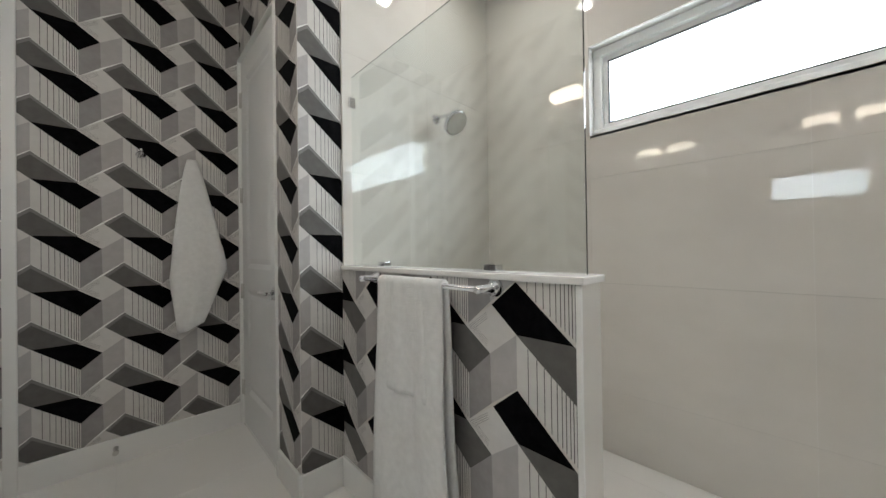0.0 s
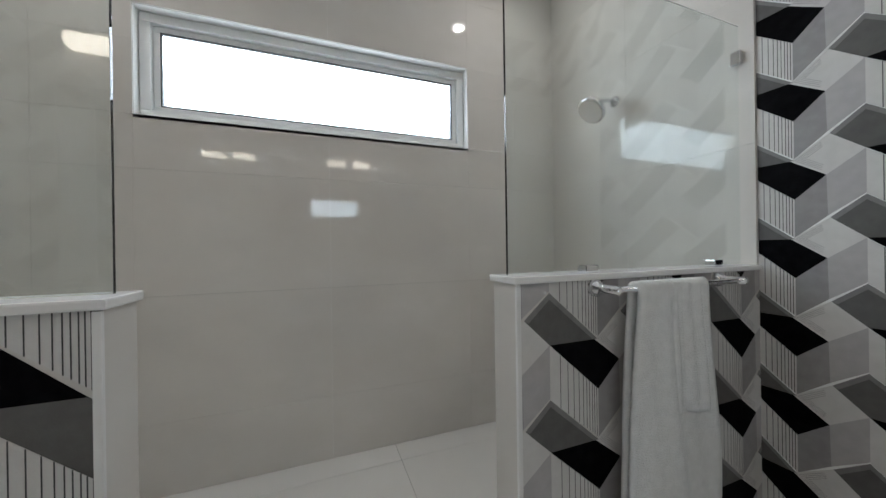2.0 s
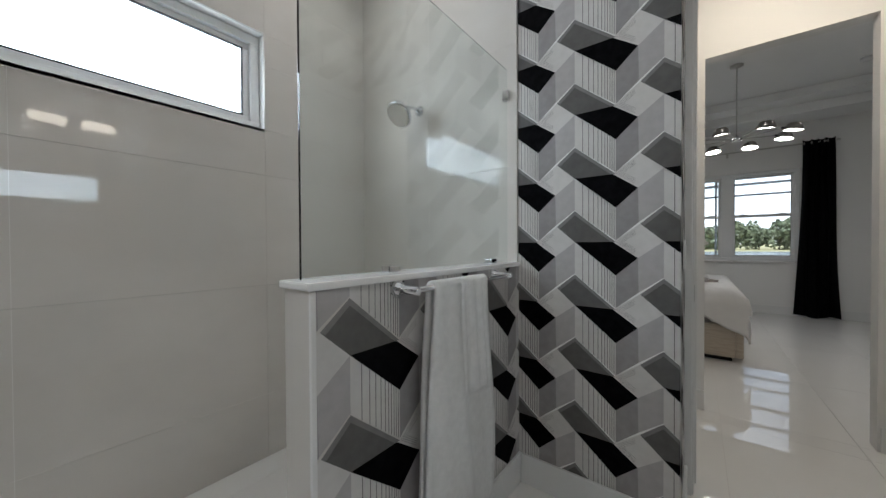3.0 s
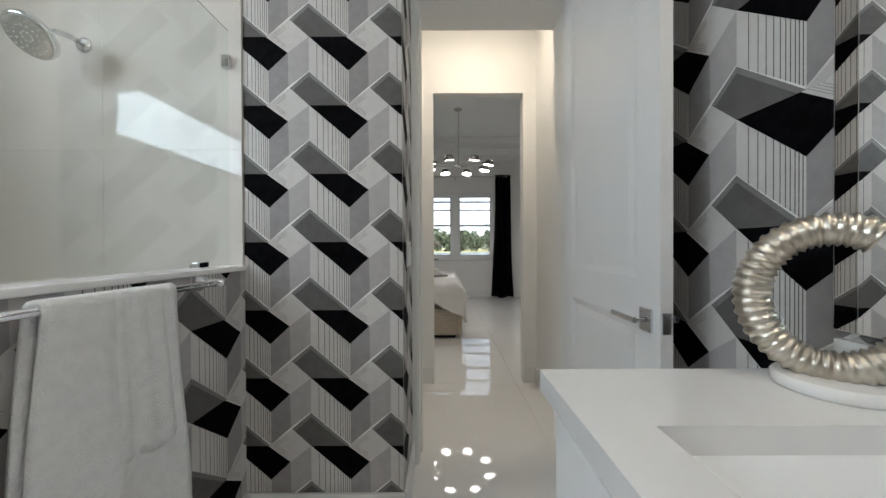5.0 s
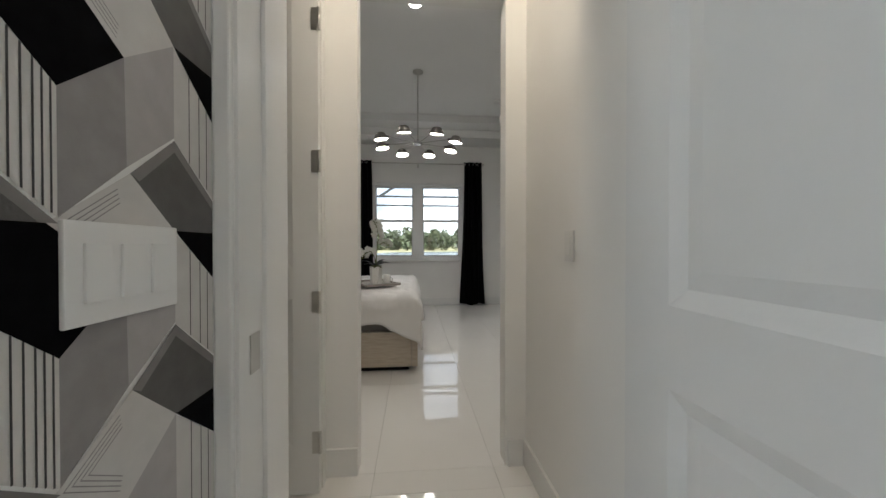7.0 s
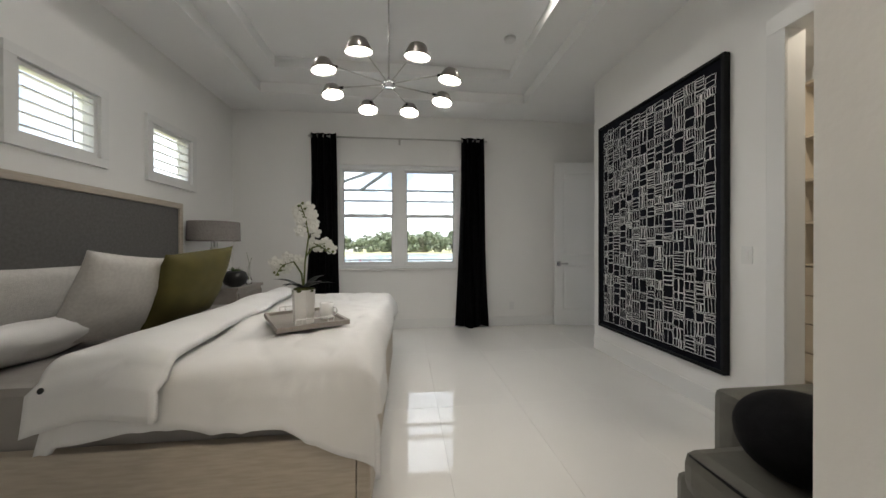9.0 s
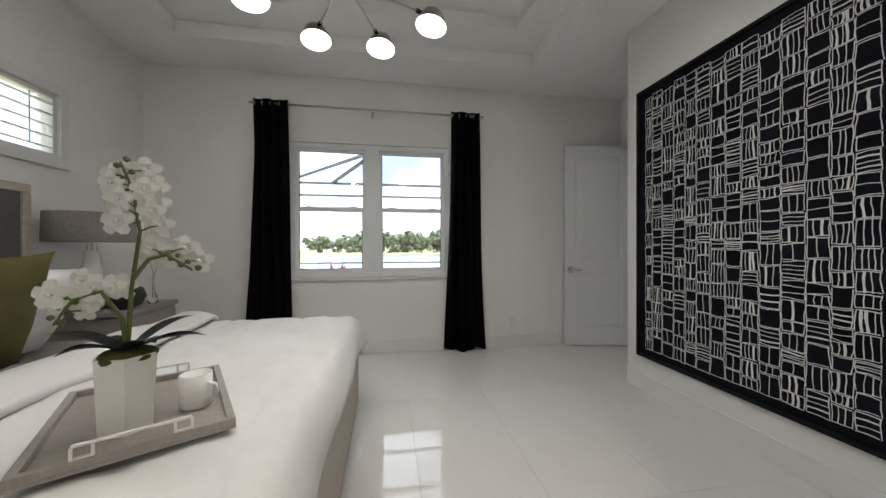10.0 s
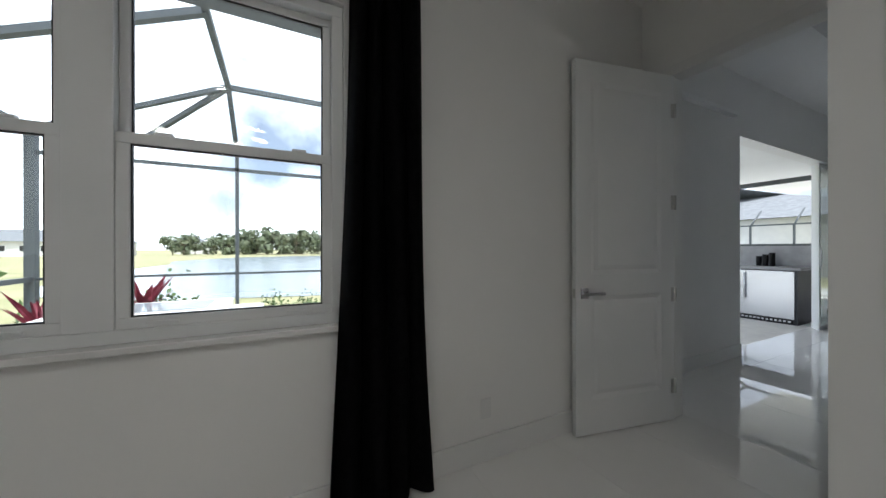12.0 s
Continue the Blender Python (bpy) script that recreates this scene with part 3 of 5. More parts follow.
def panel_leaf(name, hinge, yaw, width, height, label, handle_z=0.93, hinges=4, flip=1, handles=True, both=True):
    """A two-panel door; its leaf runs along +x from the hinge, then turned by yaw."""
    d = thing(name, hinge, label, "door", kind="structure")
    d.rotation_euler = (0, 0, radians(yaw))
    t = 0.036
    bm = bmesh.new()
    st, rt, rb, rm = 0.115, 0.13, 0.22, 0.14
    mid = 0.98
    zs = [(0.015 + rb, mid - rm / 2), (mid + rm / 2, height - rt)]
    hl = [(st, width - st, a, b) for a, b in zs]
    g = grid_wall('y', -t / 2, t / 2, 0.0, width, 0.012, height, hl)
    part("leaf", g, M_DOOR, d)
    for (a, b, c, e) in hl:
        bm = bmesh.new()
        box(bm, a, b, -0.008, 0.008, c, e)
        for s in (1, -1):
            # sloped moulding and raised field
            o = [(a, c), (b, c), (b, e), (a, e)]
            lv = [bm.verts.new((x, s * t / 2, z)) for x, z in o]
            i = 0.03
            o2 = [(a + i, c + i), (b - i, c + i), (b - i, e - i), (a + i, e - i)]
            l2 = [bm.verts.new((x, s * 0.0085, z)) for x, z in o2]
            j = 0.06
            o3 = [(a + j, c + j), (b - j, c + j), (b - j, e - j), (a + j, e - j)]
            l3 = [bm.verts.new((x, s * 0.013, z)) for x, z in o3]
            for k in range(4):
                bm.faces.new((lv[k], lv[(k + 1) % 4], l2[(k + 1) % 4], l2[k]))
                bm.faces.new((l2[k], l2[(k + 1) % 4], l3[(k + 1) % 4], l3[k]))
            bm.faces.new(l3)
        part("panel", bm, M_DOOR, d)
    hx = width - 0.06
    for s in ((1, -1) if both else (flip,)) if handles else ():
        h = part("door_handle", bx(hx - 0.028, hx + 0.028, min(s * t / 2, s * (t / 2 + 0.01)), max(s * t / 2, s * (t / 2 + 0.01)), handle_z - 0.035, handle_z + 0.035, bevel=0.003), M_CHROME, d, "square chrome lever handle")
        bm = bmesh.new()
        tube(bm, [(hx, s * (t / 2 + 0.008), handle_z), (hx, s * (t / 2 + 0.045), handle_z)], 0.009)
        box(bm, hx - 0.125, hx + 0.012, min(s * (t / 2 + 0.038), s * (t / 2 + 0.05)), max(s * (t / 2 + 0.038), s * (t / 2 + 0.05)), handle_z - 0.009, handle_z + 0.009, bevel=0.003)
        part("lever", bm, M_CHROME, h)
    part("latch_plate", bx(width - 0.002, width + 0.0015, -0.012, 0.012, handle_z - 0.03, handle_z + 0.03), M_NICKEL, d)
    for k in range(hinges):
        z = 0.25 + (height - 0.5) * k / (hinges - 1)
        bm = bmesh.new()
        tube(bm, [(-0.005, flip * (t / 2 + 0.004), z - 0.05), (-0.005, flip * (t / 2 + 0.004), z + 0.05)], 0.008)
        box(bm, -0.004, 0.03, min(flip * (t / 2), flip * (t / 2 + 0.003)), max(flip * (t / 2), flip * (t / 2 + 0.003)), z - 0.05, z + 0.05)
        part("hinge", bm, M_NICKEL, d, "small nickel hinge")
    return d


panel_leaf("door_1", (0.812, 2.0, 0), -91, 0.79, 2.44, "white two-panel bathroom door standing wide open", flip=1)
panel_leaf("door_2", (-0.462, -2.525, 0), 90, 0.715, 2.43, "white two-panel door, closed, in a wallpapered wall", flip=-1, both=False)
panel_leaf("door_3", (-0.068, 2.93, 0), 180, 0.58, 2.43, "white two-panel hall door standing wide open", flip=1, handles=False)
DC = (2.757 - 3.558, 7.668 - 7.515)
panel_leaf("door_4", (3.558, 7.515, 0), math.degrees(math.atan2(DC[1], DC[0])), math.hypot(*DC), 2.44, "white bedroom door standing open against the window wall", flip=1)


def casing(name, axis, face, u0, u1, ztop, s, w=0.07, t=0.016):
    """Trim round an opening, on one face of a wall; s is the way it stands proud."""
    bm = bmesh.new()
    a0, a1 = min(face, face + s * t), max(face, face + s * t)
    for q in ((u0 - w, u0, 0, ztop), (u1, u1 + w, 0, ztop), (u0 - w, u1 + w, ztop, ztop + w)):
        if axis == 'x':
            box(bm, a0, a1, q[0], q[1], q[2], q[3], bevel=0.004)
        else:
            box(bm, q[0], q[1], a0, a1, q[2], q[3], bevel=0.004)
    return solo(name, bm, M_TRIM, "white painted door casing", "trim", kind="structure")


bm = bmesh.new()
box(bm, 0.0, 0.03, 2.004, 2.02, 0, 2.45, bevel=0.004)
box(bm, 0.83, 0.90, 2.004, 2.02, 0, 2.45, bevel=0.004)
box(bm, 0.0, 0.90, 2.004, 2.02, 2.45, 2.52, bevel=0.004)
box(bm, 0.03, 0.036, 2.02, 2.262, 0, 2.45)
box(bm, 0.036, 0.046, 2.115, 2.15, 0, 2.448, bevel=0.002)
solo("trim_bath_door", bm, M_TRIM, "white painted door frame", "trim", kind="structure")
solo("strike_plate", bx(0.0345, 0.0385, 2.06, 2.10, 0.89, 0.97, bevel=0.001), M_NICKEL, "brass-toned nickel strike plate in a door jamb", "strike plate")
casing("trim_hall_door", 'x', -0.08, 2.36, 2.96, 2.44, 1, 0.06)
casing("trim_wc_door", 'x', -0.44, -2.53, -1.81, 2.44, 1, 0.012)
casing("trim_closet_door", 'x', 2.74, 3.78, 4.61, 2.44, -1, 0.10)
casing("trim_bed_door", 'x', 3.58, 6.65, 7.52, 2.45, -1, 0.075)


def base(name, axis, face, u0, u1, s, h=0.14):
    a0, a1 = min(face, face + s * 0.014), max(face, face + s * 0.014)
    bm = bx(a0, a1, u0, u1, 0, h, bevel=0.004) if axis == 'x' else bx(u0, u1, a0, a1, 0, h, bevel=0.004)
    return solo(name, bm, M_TRIM, "white painted baseboard", "baseboard", kind="structure")


for a in (('y', YN, XP + 0.016, 0.0, -1), ('x', 0.0, YN, 2.0, 1), ('y', YS, XP + 0.016, -0.44, 1), ('x', -0.44, -1.79, YS, 1), ('y', -2.55, -0.44, 0.95, 1), ('x', 0.95, 0.96, 3.04, -1),
          ('y', 3.04, -0.08, 0.086, -1), ('y', 3.04, 0.85, 0.935, -1), ('y', 7.74, -1.83, 3.5, -1), ('x', -1.83, 3.14, 7.72, 1), ('x', 2.74, 4.72, 6.56, -1), ('y', 3.14, 0.86, 2.72, 1), ('y', 6.57, 2.74, 3.56, 1), ('y', 7.98, 3.8, 5.75, -1)):
    base("baseboard", *a)

# vanity ------------------------------------------------
van = thing("vanity", (0.66, -0.7, 0), "white bathroom vanity cabinet under a quartz top", "cabinet")
wpart("body", bx(0.385, 0.945, -1.3, 0.91, 0.1, 0.87), M_DOOR, van)
wpart("toe_kick", bx(0.45, 0.945, -1.3, 0.9, 0, 0.1), M_DKCAB, van)
for k in range(4):
    y = -1.28 + k * 0.545
    dd = wpart("door", bx(0.365, 0.385, y, y + 0.51, 0.14, 0.85, bevel=0.004), M_DOOR, van)
    wpart("handle", bx(0.345, 0.357, y + 0.4, y + 0.41, 0.55, 0.7, bevel=0.003), M_CHROME, dd)
wt = thing("bathroom_counter", (0.65, -0.7, 0.87), "white quartz counter with faint grey veins and square sink cutout", "countertop")
cut = grid_wall('x', 0, 0.04, -1.32, 0.925, 0.355, 0.95, [(-0.02, 0.72, 0.45, 0.83), (-1.25, -0.6, 0.45, 0.83)])
bmesh.ops.transform(cut, matrix=Matrix(((0, 0, 1, 0), (0, 1, 0, 0), (1, 0, 0, 0.87), (0, 0, 0, 1))), verts=cut.verts)
wpart("slab", cut, M_QUARTZ, wt)
wpart("backsplash", bx(0.93, 0.948, -1.32, 0.925, 0.91, 0.97, bevel=0.002), M_QUARTZ, wt)
for y0, y1 in ((-0.02, 0.72), (-1.25, -0.6)):
    bm = bmesh.new()
    box(bm, 0.45, 0.83, y0, y1, 0.74, 0.755)
    for q in ((0.44, 0.45, y0, y1), (0.83, 0.84, y0, y1), (0.44, 0.84, y0 - 0.01, y0), (0.44, 0.84, y1, y1 + 0.01)):
        box(bm, *q, 0.74, 0.868)
    wpart("sink", bm, M_CERAMIC, wt, "white undermount rectangular sink")
for y0, y1 in ((-0.05, 0.93), (-1.3, -0.6)):
    mi = thing("wall_mirror", (0.93, (y0 + y1) / 2, 0.98), "large frameless wall mirror over the vanity", "mirror", "vanity mirrors")
    wpart("glass", bx(0.935, 0.945, y0, y1, 0.985, 2.1, bevel=0.002), M_MIRROR, mi)
    yc = (y0 + y1) / 2
    vl = thing("vanity_light", (0.93, yc, 2.3), "lit bar of frosted glass vanity lights", "wall light", "vanity lights")
    wpart("plate", bx(0.92, 0.947, yc - 0.1, yc + 0.1, 2.26, 2.36, bevel=0.004), M_CHROME, vl)
    for k in (-1, 1):
        wpart("shade", bx(0.83, 0.92, yc + k * 0.16 - 0.11, yc + k * 0.16 + 0.11, 2.28, 2.35, bevel=0.01), M_VLIGHT, vl, "glowing frosted shade")
# ring sculpture
sc = thing("ring_sculpture", (0.815, 0.83, 0.91), "ribbed antique-silver open ring sculpture on a round white base", "sculpture")
bm = bmesh.new()
lathe(bm, [(0.072, 0), (0.075, 0.005), (0.075, 0.018), (0.072, 0.022)], (0.815, 0.83, 0.91), 40)
wpart("base", bm, M_CERAMIC, sc, "round white base")
bm = bmesh.new()
pts, R0 = [], 0.098
SD = Vector((0.75, -0.66, 0)).normalized()
C0 = Vector((0.815, 0.83, 0.94 + 0.122))
N = 150
rings = []
for i in range(N + 1):
    a = radians(62 + (388 - 62) * i / N)
    rad = 0.027 + 0.0028 * math.cos(i * 2 * math.pi / 3.6)
    d = SD * math.cos(a) + Vector((0, 0, 1)) * math.sin(a)
    c = C0 + d * R0 + Vector((0, 0, d.z * 0.018))
    nrm = SD.cross(Vector((0, 0, 1)))
    rings.append([bm.verts.new(c + rad * (math.cos(t) * d + math.sin(t) * nrm)) for t in [2 * math.pi * k / 18 for k in range(18)]])
for a, b in zip(rings, rings[1:]):
    for k in range(18):
        bm.faces.new((a[k], a[(k + 1) % 18], b[(k + 1) % 18], b[k])).smooth = True
bm.faces.new(rings[0])
bm.faces.new(rings[-1])
wpart("ring", bm, M_SILVER, sc, "ribbed silver ring")
# hook, hanging towel, door stop
solo("trim_bath_end", bx(0.50, 0.545, -2.548, -2.53, 0, 2.5, bevel=0.004), M_TRIM, "narrow white painted trim board", "trim", kind="structure")
hk = thing("robe_hook", (-0.12, -2.55, 1.74), "small chrome double robe hook on wallpaper", "hook", "robe hooks")
bm = bmesh.new()
lathe(bm, [(0.022, 0), (0.022, 0.008), (0.01, 0.012), (0.008, 0.05), (0.012, 0.055)], (0.06, -2.548, 1.72), 16, Matrix.Rotation(radians(-90), 4, 'X'))
tube(bm, [(0.06, -2.51, 1.72), (0.06, -2.48, 1.70), (0.06, -2.465, 1.74)], 0.006)
wpart("hook", bm, M_CHROME, hk)
bm = bmesh.new()
lathe(bm, [(0.022, 0), (0.022, 0.008), (0.01, 0.012), (0.008, 0.05), (0.012, 0.055)], (-0.17, -2.548, 1.70), 16, Matrix.Rotation(radians(-90), 4, 'X'))
wpart("hook", bm, M_CHROME, hk)
bm = bmesh.new()
rows = []
for i in range(25):
    f = i / 24
    z = 1.72 - 1.02 * f
    wd = 0.05 + 0.24 * min(1, f * 1.5) ** 0.8 - (0.16 * max(0, f - 0.7) / 0.3)
    cx = -0.17 - 0.05 * f + (0.06 * max(0, f - 0.7) / 0.3)
    row = []
    for j in range(29):
        a = 2 * math.pi * j / 28
        px = math.cos(a) * wd / 2
        fold = 0.012 * math.sin(px * 60 + f * 3) * f
        row.append(bm.verts.new((cx - px, -2.495 + math.sin(a) * (0.022 + 0.02 * f) + fold, z + 0.05 * (px / 0.12) * f * (1 if f > 0.5 else 0))))
    rows.append(row)
for a, b in zip(rows, rows[1:]):
    for j in range(28):
        bm.faces.new((a[j], a[j + 1], b[j + 1], b[j])).smooth = True
bmesh.ops.remove_doubles(bm, verts=bm.verts, dist=1e-5)
bmesh.ops.holes_fill(bm, edges=bm.edges, sides=60)
solo("draped_towel", bm, M_TOWEL, "white towel hanging in folds from a wall hook", "towel", "hanging towels")
bm = bmesh.new()
lathe(bm, [(0.012, 0), (0.012, 0.006), (0.006, 0.008), (0.006, 0.05), (0.013, 0.052), (0.013, 0.066)], (0.17, -2.536, 0.09), 14, Matrix.Rotation(radians(-90), 4, 'X'))
solo("door_stop", bm, M_NICKEL, "small nickel door stop on the baseboard", "door stop")


def plate(name, axis, face, u, z, s, label, w=0.07, h=0.115, gang=1):
    d = thing(name, (face, u, z) if axis == 'x' else (u, face, z), label, "wall plate")

    def B(u0, u1, z0, z1, t0, t1, bev):
        a0, a1 = sorted((face + s * t0, face + s * t1))
        return bx(a0, a1, u0, u1, z0, z1, bevel=bev) if axis == 'x' else bx(u0, u1, a0, a1, z0, z1, bevel=bev)
    W = w + 0.046 * (gang - 1)
    wpart("cover", B(u - W / 2, u + W / 2, z - h / 2, z + h / 2, 0.002, 0.008, 0.002), M_PLASTIC, d)
    for k in range(gang):
        uc = u + (k - (gang - 1) / 2) * 0.046
        if "outlet" in name:
            for zz in (z - 0.022, z + 0.022):
                wpart("socket", B(uc - 0.016, uc + 0.016, zz - 0.014, zz + 0.014, 0.008, 0.0095, 0.0006), M_PLASTIC, d)
        else:
            wpart("rocker", B(uc - 0.016, uc + 0.016, z - 0.033, z + 0.033, 0.008, 0.012, 0.001), M_PLASTIC, d)


plate("light_switch", 'x', 0.0, 1.82, 1.12, 1, "white triple light switch on wallpaper", gang=3)
plate("light_switch", 'x', 0.95, 2.55, 1.15, -1, "white light switch on a hall wall")
plate("light_switch", 'x', 2.74, 4.83, 1.12, -1, "white light switch beside a closet door")
plate("outlet", 'y', 7.74, -0.40, 0.33, -1, "white wall outlet under the window")
plate("outlet", 'y', 7.74, 2.12, 0.30, -1, "white wall outlet on the window wall")


def can_light(x, y, z, power=0.0, color=(1, 0.93, 0.84)):
    c = thing("recessed_light", (x, y, z), "lit recessed ceiling light with white trim ring", "ceiling light", "recessed lights")
    bm = bmesh.new()
    lathe(bm, [(0.085, 0.0), (0.085, -0.005), (0.06, -0.007), (0.058, 0.0)], (x, y, z - 0.001), 28)
    wpart("trim_ring", bm, M_PLASTIC, c)
    bm = bmesh.new()
    lathe(bm, [(0.057, -0.009), (0.057, -0.0075)], (x, y, z), 24)
    wpart("lens", bm, M_BULB, c, "glowing lens")
    if power:
        lamp("recessed_lamp", 'AREA', power, look((x, y, z - 0.02), (x, y, 0)), color, 0.07)


for x, y, p in ((-1.25, 1.15, 3), (-1.25, -1.0, 3), (0.35, -0.9, 3),):
    can_light(x, y, CB, p)
# unseen hall fixture, added at a guessed spot to give the warm hall light
can_light(0.45, 2.3, CB, 8, (1, 0.83, 0.62))
can_light(1.65, 5.5, 3.342, 2.5)
can_light(0.377, 4.35, 3.342, 2.5)
can_light(-0.7, 5.5, 3.342, 2.5)
sm = thing("smoke_detector", (1.62, 6.25, 3.342), "round white smoke detector on the ceiling", "smoke detector")
bm = bmesh.new()
lathe(bm, [(0.06, 0), (0.06, -0.02), (0.045, -0.035), (0.02, -0.037)], (1.62, 6.25, 3.341), 24)
wpart("body", bm, M_PLASTIC, sm)

# ---------- bedroom window and curtains ----------
w2 = thing("window_2", (0.445, 7.83, 0.87), "white twin single-hung window with sky and pond outside", "window", kind="structure")
bm = bmesh.new()
frame_rect(bm, 'y', 7.765, 7.85, -0.438, 1.328, 0.872, 2.368, 0.05)
box(bm, 0.375, 0.515, 7.765, 7.85, 0.922, 2.318, bevel=0.004)
wpart("window_frame", bm, M_VINYL, w2)
wpart("window_sill", bx(-0.47, 1.36, 7.70, 7.80, 0.845, 0.871, bevel=0.005), M_CURB, w2)
for x0, x1 in ((-0.388, 0.375), (0.515, 1.278)):
    bm = bmesh.new()
    frame_rect(bm, 'y', 7.775, 7.805, x0, x1, 0.922, 1.66, 0.042)
    sa = wpart("lower_sash", bm, M_VINYL, w2)
    bm = bmesh.new()
    frame_rect(bm, 'y', 7.81, 7.838, x0, x1, 1.62, 2.318, 0.035)
    sb = wpart("upper_sash", bm, M_VINYL, w2)
    for a, (z0, z1, y, w, q) in zip((sa, sb), ((0.922, 1.66, 7.79, 0.042, 1), (1.62, 2.318, 7.824, 0.035, 2))):
        bm = bmesh.new()
        frame_rect(bm, 'y', y - 0.008, y + 0.008, x0 + w, x1 - w, z0 + w, z1 - w, 0.006, 0)
        wpart("gasket", bm, M_GASKET, w2)
        p = wpart("pane", bx(x0 + w, x1 - w, y - 0.003, y + 0.003, z0 + w, z1 - w), M_GLASS, w2)
        p.visible_shadow = False
    for xx in (x0 + 0.14, x1 - 0.14):
        wpart("sash_lift", bx(xx - 0.05, xx + 0.05, 7.763, 7.776, 0.935, 0.947, bevel=0.003), M_VINYL, sa)
        wpart("sash_lock", bx(xx - 0.03, xx + 0.03, 7.775, 7.80, 1.66, 1.672, bevel=0.003), M_VINYL, sa)

rod = thing("curtain_rod", (0.45, 7.64, 2.72), "thin brushed nickel curtain rod with bracket", "curtain rod")
bm = bmesh.new()
tube(bm, [(-0.8, 7.64, 2.72), (1.72, 7.64, 2.72)], 0.011, 12)
wpart("pole", bm, M_NICKEL, rod)
for x in (-0.74, 0.45, 1.66):
    bm = bmesh.new()
    tube(bm, [(x, 7.74, 2.70), (x, 7.66, 2.70), (x, 7.64, 2.705)], 0.006)
    box(bm, x - 0.015, x + 0.015, 7.734, 7.74, 2.66, 2.74, bevel=0.002)
    tube(bm, [(x, 7.64, 2.71), (x, 7.645, 2.67)], 0.005)
    wpart("bracket", bm, M_NICKEL, rod)


def curtain(t0, t1, b0, b1, seed):
    rnd = random.Random(seed)
    c = thing("curtain", ((b0 + b1) / 2, 7.64, 0), "floor-length black grommet curtain gathered beside the window", "curtain", "window curtains")
    bm = bmesh.new()
    nz, nu = 30, 84
    waves = 4.0
    ph = rnd.random() * 2
    rows = []
    for i in range(nz + 1):
        f = i / nz
        z = 2.765 - 2.745 * f
        row = []
        e = f ** 1.6
        for j in range(nu + 1):
            u = j / nu
            x = (t0 + (b0 - t0) * e) + ((t1 - t0) + ((b1 - b0) - (t1 - t0)) * e) * u
            amp = 0.035 + 0.012 * math.sin(3 * u + ph + 2 * f)
            s = math.sin(2 * math.pi * waves * u + 0.5 * math.sin(4 * f + ph) + ph)
            y = 7.64 + amp * s + 0.012 * math.sin(11 * u + 5 * f)
            x += 0.012 * math.cos(2 * math.pi * waves * u + ph) + 0.01 * math.sin(5 * f + 7 * u)
            zz = z + (0.02 * s if i == 0 else 0) + (0.02 * math.sin(9 * u + ph) if i == nz else 0)
            row.append(bm.verts.new((x, y, max(0.004, zz))))
        rows.append(row)
    for a, b in zip(rows, rows[1:]):
        for j in range(nu):
            bm.faces.new((a[j], a[j + 1], b[j + 1], b[j])).smooth = True
    bmesh.ops.solidify(bm, geom=bm.faces[:], thickness=0.004)
    wpart("cloth", bm, M_BLACKF, c)
    for k in range(8):
        x = t0 + (t1 - t0) * (k + 0.5) / 8
        bm = bmesh.new()
        lathe(bm, [(0.026, -0.003), (0.026, 0.003), (0.017, 0.003), (0.017, -0.003)], (x, 7.64, 2.72), 16, Matrix.Rotation(radians(90), 4, 'Y'))
        wpart("grommet", bm, M_NICKEL, c, "nickel grommet ring")


curtain(-0.78, -0.44, -0.86, -0.37, 1)
curtain(1.33, 1.66, 1.24, 1.74, 4)

# side windows with shutters
for k, (y0, y1) in enumerate(((5.21, 5.76), (6.29, 6.85))):
    w = thing("window_%d" % (3 + k), (-1.83, (y0 + y1) / 2, 1.87), "small square window with white louvred shutter", "window", "shuttered windows", "structure")
    bm = bmesh.new()
    frame_rect(bm, 'x', -1.845, -1.80, y0 - 0.07, y1 + 0.07, 1.80, 2.415, 0.07)
    wpart("window_frame", bm, M_TRIM, w)
    bm = bmesh.new()
    frame_rect(bm, 'x', -1.86, -1.825, y0 + 0.002, y1 - 0.002, 1.873, 2.342, 0.03)
    wpart("shutter_frame", bm, M_TRIM, w)
    for i in range(5):
        z = 1.945 + i * 0.081
        wpart("slat", bx(-0.032, 0.032, y0 + 0.034, y1 - 0.034, -0.005, 0.005, bevel=0.002, m=Matrix.Translation((-1.845, 0, z)) @ Matrix.Rotation(radians(12), 4, 'Y')), M_TRIM, w)
    wpart("tilt_rod", bx(-1.808, -1.802, (y0 + y1) / 2 + 0.06, (y0 + y1) / 2 + 0.068, 1.93, 2.29), M_TRIM, w)
    p = wpart("pane", bx(-1.93, -1.925, y0, y1, 1.87, 2.345), M_GLASS, w)
    p.visible_shadow = False

# ---------- chandelier ----------
CX, CY, CZ = 0.418, 5.517, 2.44
ch = thing("chandelier", (CX, CY, 3.34), "eight-arm chandelier with dark metal dome shades, lit", "chandelier")
bm = bmesh.new()
lathe(bm, [(0.065, 3.34), (0.065, 3.325), (0.02, 3.31), (0.008, 3.30)], (CX, CY, 0), 24)
wpart("canopy", bm, M_NICKEL, ch)
bm = bmesh.new()
tube(bm, [(CX, CY, 3.31), (CX, CY, CZ)], 0.007, 10)
wpart("stem", bm, M_NICKEL, ch)
bm = bmesh.new()
lathe(bm, [(0.012, -0.025), (0.05, -0.018), (0.055, 0.0), (0.05, 0.018), (0.02, 0.03), (0.008, 0.05)], (CX, CY, CZ), 28)
wpart("hub", bm, M_CHROME, ch)
